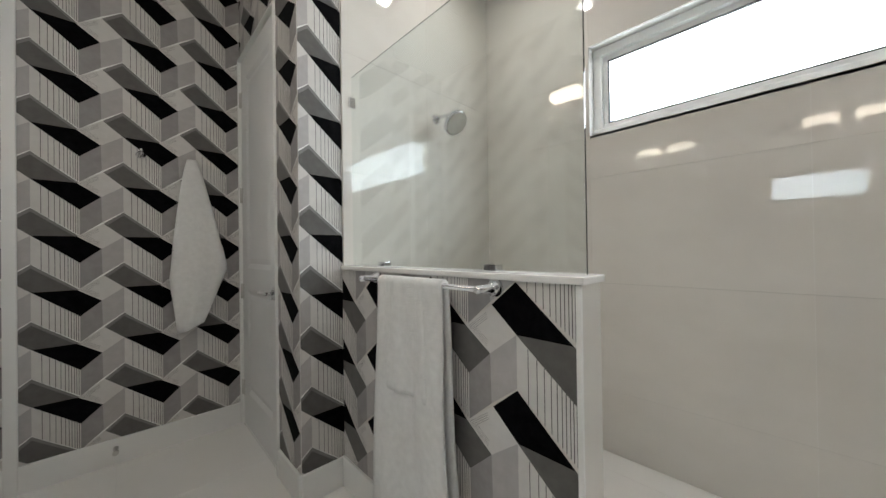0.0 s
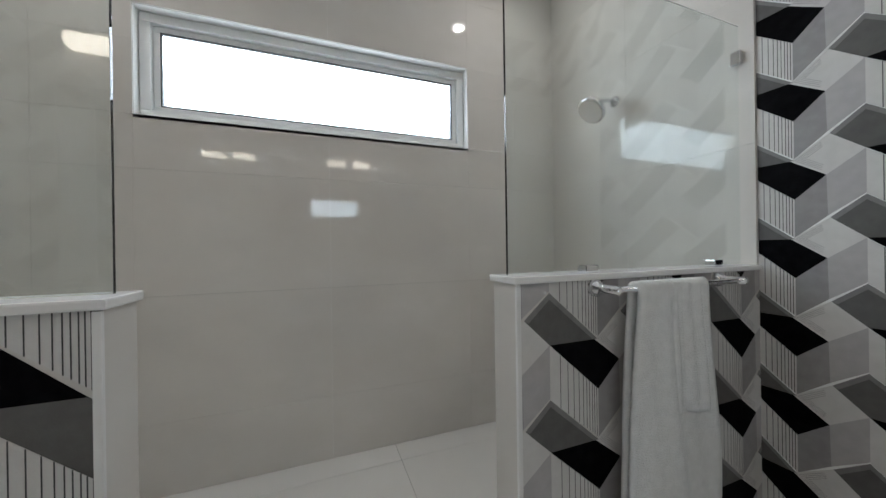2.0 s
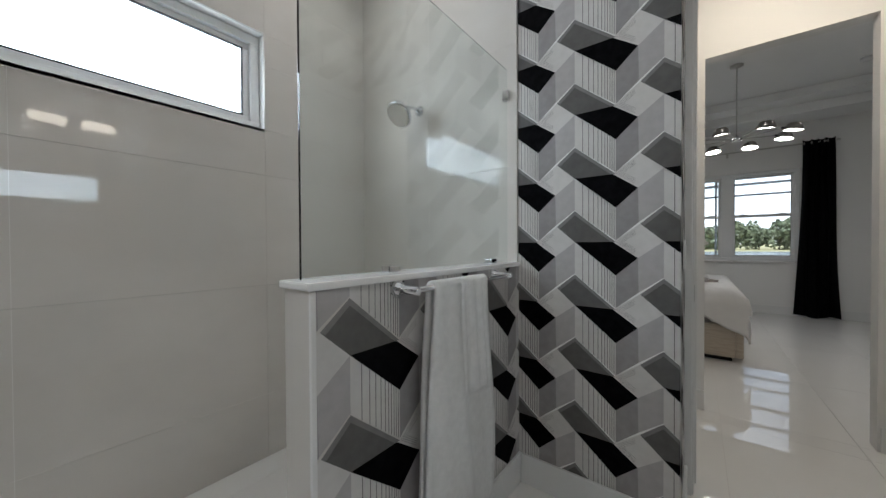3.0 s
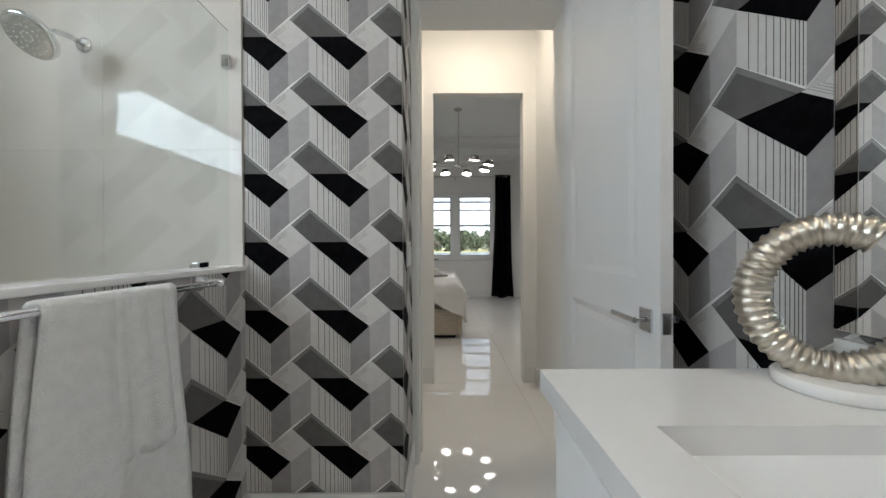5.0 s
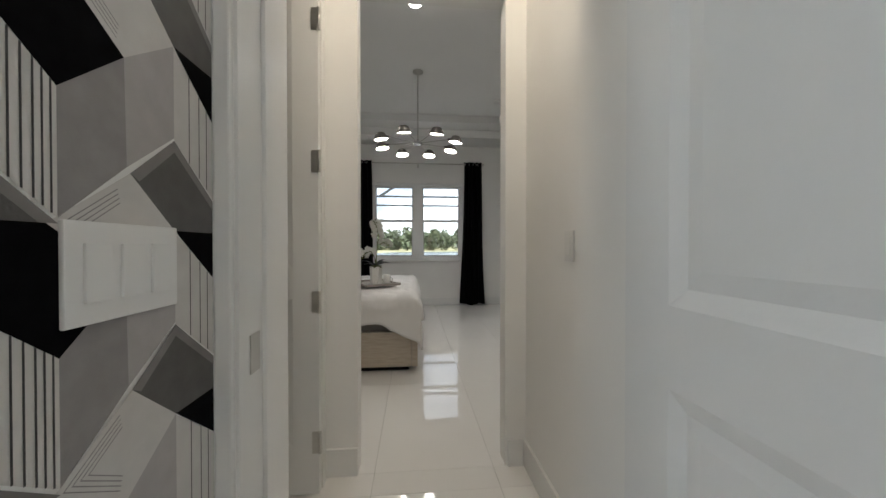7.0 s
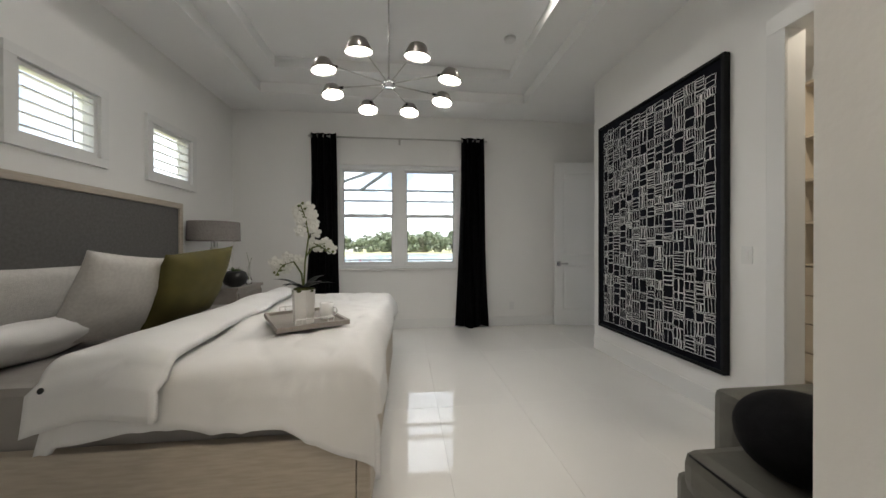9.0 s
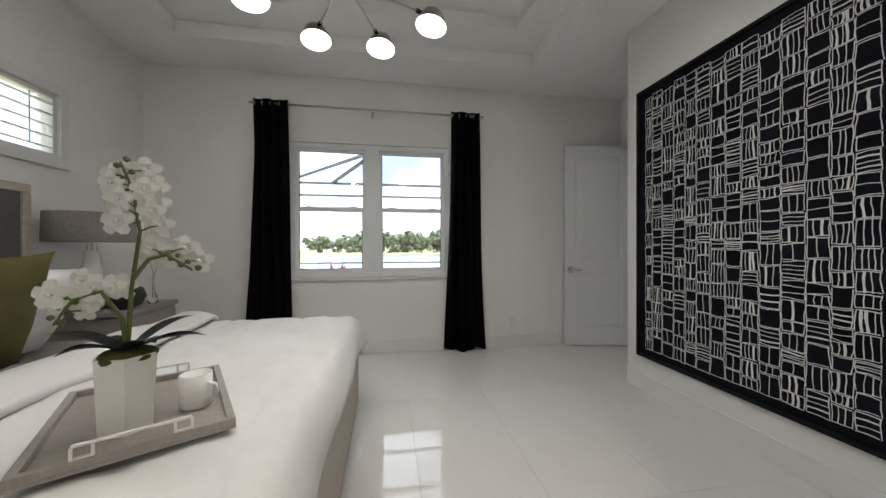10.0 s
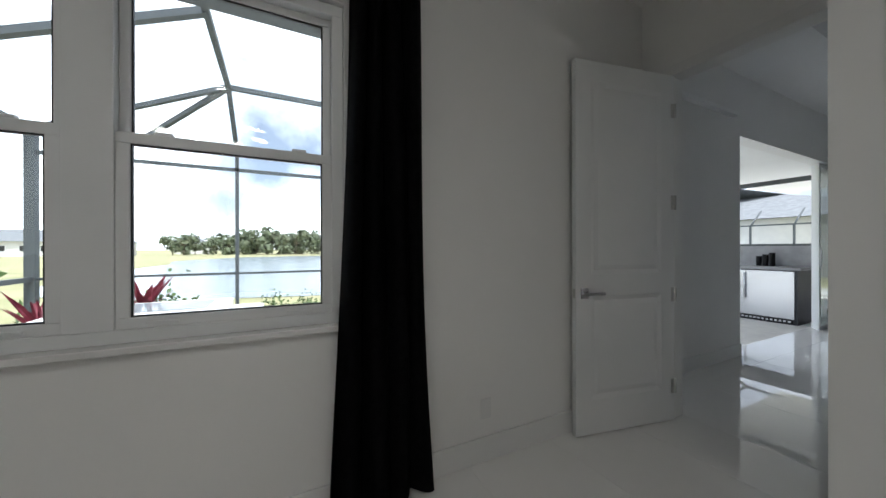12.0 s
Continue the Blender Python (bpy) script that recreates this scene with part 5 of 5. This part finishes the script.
for x in (1.74, 2.55):
    for y in (3.58, 4.06):
        bm = bmesh.new()
        lathe(bm, [(0.018, 0), (0.025, 0.1)], (x, y, 0), 12)
        wpart("leg", bm, M_BLACK, ac)
bm = bmesh.new()
bmesh.ops.create_uvsphere(bm, u_segments=28, v_segments=16, radius=0.16)
for v in bm.verts:
    v.co *= 1 + 0.02 * noise.noise(v.co * 8)
    v.co = Vector((v.co.x, v.co.y, v.co.z * 0.85)) + Vector((1.78, 3.84, 0.575))
for f in bm.faces:
    f.smooth = True
solo("ball_pillow", bm, M_BLACKF, "round black ball-shaped throw pillow on an armchair", "pillow")

# closet shelving
cs = thing("closet_cabinet", (4.0, 4.5, 0), "cream closet unit with drawers and open shelves", "cabinet")
wpart("back", bx(4.17, 4.195, 3.95, 5.3, 0, 2.5), M_CREAM, cs)
for y in (3.95, 4.62, 5.28):
    wpart("side_panel", bx(3.75, 4.17, y, y + 0.02, 0, 2.5), M_CREAM, cs)
for z in (1.02, 1.36, 1.7, 2.05, 2.48):
    wpart("shelf", bx(3.75, 4.17, 3.971, 5.279, z, z + 0.02), M_CREAM, cs)
for k in range(4):
    for y in (3.972, 4.642):
        dr = wpart("drawer", bx(3.735, 3.75, y, y + 0.635, 0.1 + 0.23 * k, 0.32 + 0.23 * k, bevel=0.003), M_CREAM, cs)
        bm = bmesh.new()
        lathe(bm, [(0.008, 0), (0.006, 0.015), (0.013, 0.022), (0.01, 0.03)], (3.735, y + 0.32, 0.21 + 0.23 * k), 12, Matrix.Rotation(radians(-90), 4, 'Y'))
        wpart("knob", bm, M_NICKEL, dr)
# added warm fill under the closet ceiling, no fixture modelled
lamp("closet_fill", 'AREA', 6, look((3.4, 4.4, 2.75), (3.4, 4.4, 0)), (1, 0.85, 0.65), 0.2)

# ---------- outdoors ----------
solo("ground", bx(-600, 600, 8.15, 900, -0.5, -0.25), M_GRASS, "flat green and straw lawn reaching the horizon", "ground", kind="structure")
solo("ground_behind", bx(-600, 600, -400, 8.149, -0.7, -0.5), M_GRASS, "flat lawn behind the house", "ground", kind="structure")
bm = bmesh.new()
n = 60
c0 = []
for i in range(n):
    a = 2 * math.pi * i / n
    ca, sa = math.cos(a), math.sin(a)
    k = (abs(ca) ** 4 + abs(sa) ** 4) ** -0.25 * (1 + 0.02 * math.sin(7 * a) + 0.012 * math.sin(13 * a + 1))
    c0.append(bm.verts.new((28 + 37 * k * ca, 48 + 33.5 * k * sa, -0.235)))
bm.faces.new(c0)
solo("water", bm, M_WATER, "calm bright pond beyond the garden", "pond", kind="structure")
solo("pavement_lanai", bx(-3.0, 16, 7.93, 12.6, -0.25, -0.02), M_PAVER, "pale stone patio paving", "patio", kind="structure")


def cage():
    c = thing("pool_cage", (2.0, 12.5, -0.02), "dark bronze aluminium pool screen enclosure", "screen enclosure")
    def bar(p, q, w=0.05):
        p, q = Vector(p), Vector(q)
        bm = bmesh.new()
        m = look(p, q)
        box(bm, -w / 2, w / 2, -w / 2, w / 2, -(q - p).length, 0, m=m)
        wpart("beam", bm, M_CAGE, c)
    Yf, XL, XR = 12.4, -1.84, 15.0
    posts = (XL, 0.45, 2.75, 5.2, 7.7, 10.2, 12.7, XR)
    for x in posts:
        bar((x, Yf, -0.02), (x, Yf, 2.8), 0.05 if x > -1 else 0.1)
    for z, w in ((0.83, 0.035), (2.5, 0.05), (2.8, 0.06)):
        bar((XL, Yf, z), (XR, Yf, z), w)
    for y in (8.5, 10.46):
        bar((XL, y, -0.02), (XL, y, 2.8), 0.14)
    for z in (0.83, 2.8):
        bar((XL, 8.5, z), (XL, Yf, z), 0.06)
    # sloped front, then a flat top back to the eaves
    for x in posts[1:]:
        bar((x, Yf, 2.8), (x, 11.4, 3.4), 0.06)
        bar((x, 11.4, 3.4), (x, 8.5, 3.5), 0.06)
    bar((XL, Yf, 2.8), (0.45, 11.4, 3.4), 0.06)
    bar((0.45, 11.4, 3.4), (XR, 11.4, 3.4), 0.06)
    bar((-0.75, Yf, 2.8), (0.45, 11.4, 3.4), 0.06)
    bar((XL, 10.46, 2.8), (0.45, 9.9, 3.45), 0.07)
    bar((XL, 8.5, 2.8), (0.45, 8.6, 3.5), 0.06)
    return c


cage()
sp = thing("spa_wall", (-0.4, 11.4, -0.02), "low white raised spa with blue tiled water", "spa")
wpart("wall", bx(-1.2, 0.45, 10.9, 11.95, -0.02, 0.5, bevel=0.02), M_CURB, sp)
wpart("water_surface", bx(-1.0, 0.25, 11.05, 11.8, 0.5, 0.505), M_WATER, sp)
wpart("ledge", bx(0.45, 0.85, 10.9, 11.9, -0.02, 0.4, bevel=0.02), M_CURB, sp)


pl = thing("planter", (-0.65, 12.15, -0.02), "low square white stone planter beside the spa", "planter")
wpart("box", bx(-0.85, -0.45, 11.96, 12.34, -0.02, 0.2, bevel=0.01), M_CURB, pl)


def tuft(name, c, n, L, material, label, seed, w=0.04, rise=0.8):
    rnd = random.Random(seed)
    t = thing(name, c, label, "plant", "garden plants")
    bm = bmesh.new()
    for i in range(n):
        g = strap_leaf((c[0], c[1], c[2] + 0.1), rnd.uniform(0, 6.28), L * rnd.uniform(0.5, 0.9), w, L * rise * rnd.uniform(0.5, 1.3), L * 0.3)
        me = bpy.data.meshes.new("t")
        g.to_mesh(me)
        g.free()
        bm.from_mesh(me)
        bpy.data.meshes.remove(me)
    tube(bm, [c, (c[0], c[1], c[2] + 0.12)], 0.02, 7)
    wpart("leaves", bm, material, t)


tuft("cordyline", (-0.65, 12.15, 0.2), 26, 0.5, M_REDLEAF, "red-leaved cordyline plant by the pool cage", 1, 0.045, 1.2)
tuft("cordyline", (-1.6, 12.1, -0.02), 24, 0.6, M_REDLEAF, "dark red cordyline plant by the pool cage", 2, 0.045, 1.1)


def bush(c, r, seed, material=None):
    rnd = random.Random(seed)
    b = thing("bush", (c[0], c[1], -0.02), "low leafy green garden bush", "bush", "garden plants")
    bm = bmesh.new()
    for i in range(260):
        p = Vector((rnd.gauss(0, 0.45), rnd.gauss(0, 0.45), abs(rnd.gauss(0, 0.5)))) * r + Vector(c)
        a = Vector((rnd.uniform(-1, 1), rnd.uniform(-1, 1), rnd.uniform(-0.2, 1))).normalized() * r * 0.22
        s = a.cross(Vector((rnd.random(), rnd.random(), 0.3))).normalized() * r * 0.07
        bm.faces.new([bm.verts.new(q) for q in (p, p + a * 0.5 + s, p + a, p + a * 0.5 - s)])
    tube(bm, [(c[0], c[1], -0.02), (c[0], c[1], c[2] + 0.1)], 0.02, 6)
    wpart("foliage", bm, material or M_BUSH, b)


for i, (x, y, r) in enumerate(((-1.9, 11.2, 0.5), (-2.7, 12.6, 0.6), (-1.4, 12.9, 0.5), (-0.6, 12.9, 0.45), (0.95, 12.9, 0.28), (1.5, 12.9, 0.26), (2.05, 12.9, 0.3), (-3.6, 13.0, 0.6))):
    bush((x, y, 0.05), r, i)


def far_tree(x, y, h, seed):
    rnd = random.Random(seed)
    t = thing("tree", (x, y, -0.26), "broad green tree on the far pond bank", "tree", "far trees")
    bm = bmesh.new()
    tube(bm, [(x, y, -0.26), (x + 0.1, y, h * 0.3), (x, y, h * 0.6)], 0.12, 7, 0.05)
    for k in range(4):
        a = k * 1.6 + seed
        tube(bm, [(x, y, h * 0.35), (x + math.cos(a) * h * 0.25, y + math.sin(a) * h * 0.2, h * 0.7)], 0.1, 5, 0.04)
    wpart("trunk", bm, M_BARK, t)
    bm = bmesh.new()
    blobs = [(Vector((rnd.gauss(0, 0.3) * h, rnd.gauss(0, 0.2) * h, h * rnd.uniform(0.12, 0.82))), h * rnd.uniform(0.16, 0.28)) for _ in range(9)]
    for i in range(420):
        c, r = rnd.choice(blobs)
        d = Vector((rnd.gauss(0, 1), rnd.gauss(0, 1), rnd.gauss(0, 1))).normalized()
        p = Vector((x, y, 0)) + c + d * r * rnd.uniform(0.7, 1.1)
        s = h * 0.085
        u = Vector((rnd.uniform(-1, 1), rnd.uniform(-1, 1), rnd.uniform(-1, 1))).normalized() * s
        w = u.cross(d).normalized() * s * 0.7
        bm.faces.new([bm.verts.new(q) for q in (p - u, p + w, p + u, p - w)])
    wpart("crown", bm, M_TREE, t)


for i in range(74):
    rnd = random.Random(100 + i)
    far_tree(-22 + i * 2.0 + rnd.uniform(-1.5, 1.5), 108 + rnd.uniform(-6, 14), rnd.uniform(4.2, 7.5) * (0.7 if i < 6 else 1), i)


def house(x0, x1, y0, y1, label):
    h = thing("house", ((x0 + x1) / 2, (y0 + y1) / 2, -0.3), label, "house", "far houses")
    wpart("wall", bx(x0, x1, y0, y1, -0.3, 2.9), M_STUCCO, h)
    bm = bmesh.new()
    o = 0.6
    b = [bm.verts.new(p) for p in ((x0 - o, y0 - o, 2.9), (x1 + o, y0 - o, 2.9), (x1 + o, y1 + o, 2.9), (x0 - o, y1 + o, 2.9))]
    d = (y1 - y0) / 2
    r = [bm.verts.new(p) for p in ((x0 + d, (y0 + y1) / 2, 5.6), (x1 - d, (y0 + y1) / 2, 5.6))]
    for f in ((b[0], b[1], r[1], r[0]), (b[1], b[2], r[1]), (b[2], b[3], r[0], r[1]), (b[3], b[0], r[0])):
        bm.faces.new(f)
    bm.faces.new(b[::-1])
    wpart("roof", bm, M_ROOF, h, "grey hipped roof")
    n = int((x1 - x0) / 3)
    for k in range(n):
        x = x0 + 1 + k * 3
        w = wpart("window", bx(x, x + 1.1, y0 - 0.06, y0 - 0.01, 0.8, 2.1), M_VINYL, h)
        wpart("pane", bx(x + 0.08, x + 1.02, y0 - 0.08, y0 - 0.061, 0.88, 2.02), M_DKCER, w)


house(-60, -32, 106, 118, "pale stucco house with grey hipped roof")
house(-27, -19, 130, 138, "distant pale house beyond the pond")
house(26, 40, 9, 27, "neighbouring house with grey hipped roof")

nc = thing("neighbour_cage", (24, 15, -0.25), "bronze aluminium pool enclosure behind the neighbouring house", "screen enclosure")
for k in range(9):
    y = 9.5 + 1.7 * k
    wpart("post", bx(24, 24.08, y, y + 0.08, -0.25, 2.4), M_CAGE, nc)
    bm = bmesh.new()
    tube(bm, [(24.04, y + 0.04, 2.4), (25.3, y + 0.04, 3.3)], 0.04, 6)
    wpart("rafter", bm, M_CAGE, nc)
for z in (0.7, 2.4):
    wpart("rail", bx(23.99, 24.09, 9.5, 23.2, z, z + 0.07), M_CAGE, nc)

gt = thing("gutter", (5.0, 8.35, 2.6), "grey metal roof gutter along the eaves", "gutter", kind="structure")
wpart("channel", bx(-2.2, 5.6, 8.32, 8.45, 2.6, 2.72, bevel=0.01), M_CAGE, gt)
wpart("soffit", bx(-2.2, 5.6, 7.925, 8.318, 2.68, 2.72), M_CEIL, gt, "white painted soffit")

# lanai with outdoor kitchen
solo("ceiling_lanai", bx(5.2, 13.5, 8.14, 10.1, 2.75, 2.9), M_CEIL, "white covered patio ceiling", "ceiling", kind="structure")
lk = thing("outdoor_kitchen", (8.85, 9.2, -0.02), "dark outdoor kitchen counter with stainless appliances", "kitchen counter")
wpart("body", bx(8.45, 9.1, 8.3, 10.4, -0.02, 0.86), M_DKCAB, lk)
wpart("countertop", bx(8.4, 9.1, 8.25, 10.45, 0.86, 0.9, bevel=0.004), M_GREYST, lk, "grey stone top")
wpart("backsplash", bx(9.1, 9.2, 8.25, 10.45, 0.86, 1.26), M_GREYST, lk)
fr = wpart("fridge", bx(8.43, 8.45, 8.33, 9.05, 0.07, 0.84, bevel=0.004), M_STEEL, lk, "stainless under-counter fridge door")
bm = bmesh.new()
tube(bm, [(8.40, 8.95, 0.35), (8.40, 8.95, 0.8)], 0.012)
wpart("handle", bm, M_STEEL, fr)
wpart("vent", bx(8.42, 8.44, 8.34, 9.04, 0.0, 0.06), M_BLACK, fr)
for k in range(12):
    y = 8.37 + k * 0.054
    wpart("grille_slot", bx(8.416, 8.42, y, y + 0.035, 0.015, 0.045), M_STEEL, fr)
dr = wpart("drawer", bx(8.43, 8.45, 9.3, 9.85, 0.35, 0.8, bevel=0.004), M_STEEL, lk, "stainless drawer front")
for y in (8.75, 9.7):
    kb = thing("utensil_holder", (8.9, y, 0.9), "black utensil holder standing on a stone counter", "holder", "utensil holders")
    for k in range(3):
        bm = bmesh.new()
        lathe(bm, [(0.04, 0), (0.042, 0.24 - 0.03 * k), (0.035, 0.24 - 0.03 * k)], (8.9, y + k * 0.09, 0.9), 14)
        wpart("cup", bm, M_BLACK, kb)
ls = thing("lanai_screen", (9.3, 9.3, 1.26), "dark framed insect screen opening above the outdoor kitchen", "screen")
for q in ((8.25, 12.4, 2.38, 2.46), (8.25, 12.4, 1.262, 1.3)):
    wpart("rail", bx(9.12, 9.18, *q), M_CAGE, ls)
for y in (8.25, 10.4, 12.34):
    wpart("post", bx(9.12, 9.18, y, y + 0.06, 1.3 if y < 10.45 else -0.02, 2.38), M_CAGE, ls)
st = thing("patio_chair", (7.5, 9.6, -0.02), "black metal patio chair with slatted seat", "chair")
for x in (7.3, 7.75):
    for y in (9.4, 9.85):
        wpart("leg", bx(x, x + 0.04, y, y + 0.04, -0.02, 0.45), M_BLACK, st)
wpart("seat", bx(7.28, 7.81, 9.38, 9.91, 0.45, 0.5, bevel=0.01), M_BLACK, st)
wpart("backrest", bx(7.28, 7.81, 9.87, 9.91, 0.5, 0.95, bevel=0.01), M_BLACK, st)
sd = thing("sliding_door", (9.0, 8.06, 0), "white sliding glass doors pushed open in a stack", "sliding door", kind="structure")
for k in range(3):
    bm = bmesh.new()
    frame_rect(bm, 'y', 8.0 + 0.045 * k, 8.035 + 0.045 * k, 8.2 + 0.08 * k, 10.98, 0.0, 2.48, 0.06)
    wpart("frame", bm, M_VINYL, sd)
    wpart("handle", bx(8.22 + 0.08 * k, 8.25 + 0.08 * k, 7.985 + 0.045 * k, 8.0 + 0.045 * k, 0.95, 1.2, bevel=0.003), M_VINYL, sd)
    p = wpart("pane", bx(8.26 + 0.08 * k, 10.92, 8.015 + 0.045 * k, 8.02 + 0.045 * k, 0.06, 2.42), M_GLASS, sd)
    p.visible_shadow = False

# ---------- tiles last ----------


def tiles(parent, x0, x1, y0, y1, ox, oy, tw, th, z, material, skip=None):
    cache = {}
    for i in range(math.floor((x0 - ox) / tw), math.ceil((x1 - ox) / tw)):
        for j in range(math.floor((y0 - oy) / th), math.ceil((y1 - oy) / th)):
            a, b = max(x0, ox + i * tw), min(x1, ox + (i + 1) * tw)
            c, d = max(y0, oy + j * th), min(y1, oy + (j + 1) * th)
            if b - a < 0.01 or d - c < 0.01:
                continue
            key = (round(b - a, 3), round(d - c, 3))
            if key not in cache:
                bm = bmesh.new()
                g = 0.0009
                box(bm, g, b - a - g, g, d - c - g, -0.006, 0.0)
                me = bpy.data.meshes.new("tile")
                bm.to_mesh(me)
                bm.free()
                me.materials.append(material)
                cache[key] = me
            t = new("tile", cache[key])
            t.parent = parent
            t.location = (a, c, z)


tiles(floor_bath, -1.82, 0.95, -2.55, 3.04, 0.777 - 1.22, 5.328, 0.61, 1.22, 0.002, M_FLOOR)
tiles(floor_bed, -1.83, 3.7, 3.04, 7.74, 0.777, 5.328, 0.61, 1.22, 0.002, M_FLOOR)
tiles(floor_great, 3.7, 12.9, 3.5, 8.14, 0.777, 5.328, 1.22, 1.22, 0.002, M_FLOOR)


def wall_tiles(parent, axis, face, s, u0, u1, z0, z1, ou, oz, tw, th, hole=None):
    cells = []
    us = sorted({u0, u1, *[ou + k * tw for k in range(-8, 9) if u0 < ou + k * tw < u1], *([hole[0], hole[1]] if hole else [])})
    zs = sorted({z0, z1, *[oz + k * th for k in range(-8, 9) if z0 < oz + k * th < z1], *([hole[2], hole[3]] if hole else [])})
    for a, b in zip(us, us[1:]):
        for c, d in zip(zs, zs[1:]):
            if hole and hole[0] <= a < hole[1] and hole[2] <= c < hole[3]:
                continue
            g = 0.0004
            q0, q1 = sorted((face, face + s * 0.012))
            bm = bx(q0, q1, a + g, b - g, c + g, d - g) if axis == 'x' else bx(a + g, b - g, q0, q1, c + g, d - g)
            o = part("tile", bm, M_TILE, parent)


wall_tiles(wall_back, 'x', XB - 0.012, 1, YS, YN, 0.003, CB, 0.1, 0.35, 1.2, 0.6, (-0.757, 0.95, 1.80, 2.32))
wall_tiles(wall_n, 'y', YN, -1, XB, XP - 0.001, 0.003, CB, -1.22, 0.35, 1.2, 0.6)
wall_tiles(wall_s, 'y', YS, 1, XB, XP - 0.001, 0.003, CB, -1.22, 0.35, 1.2, 0.6)
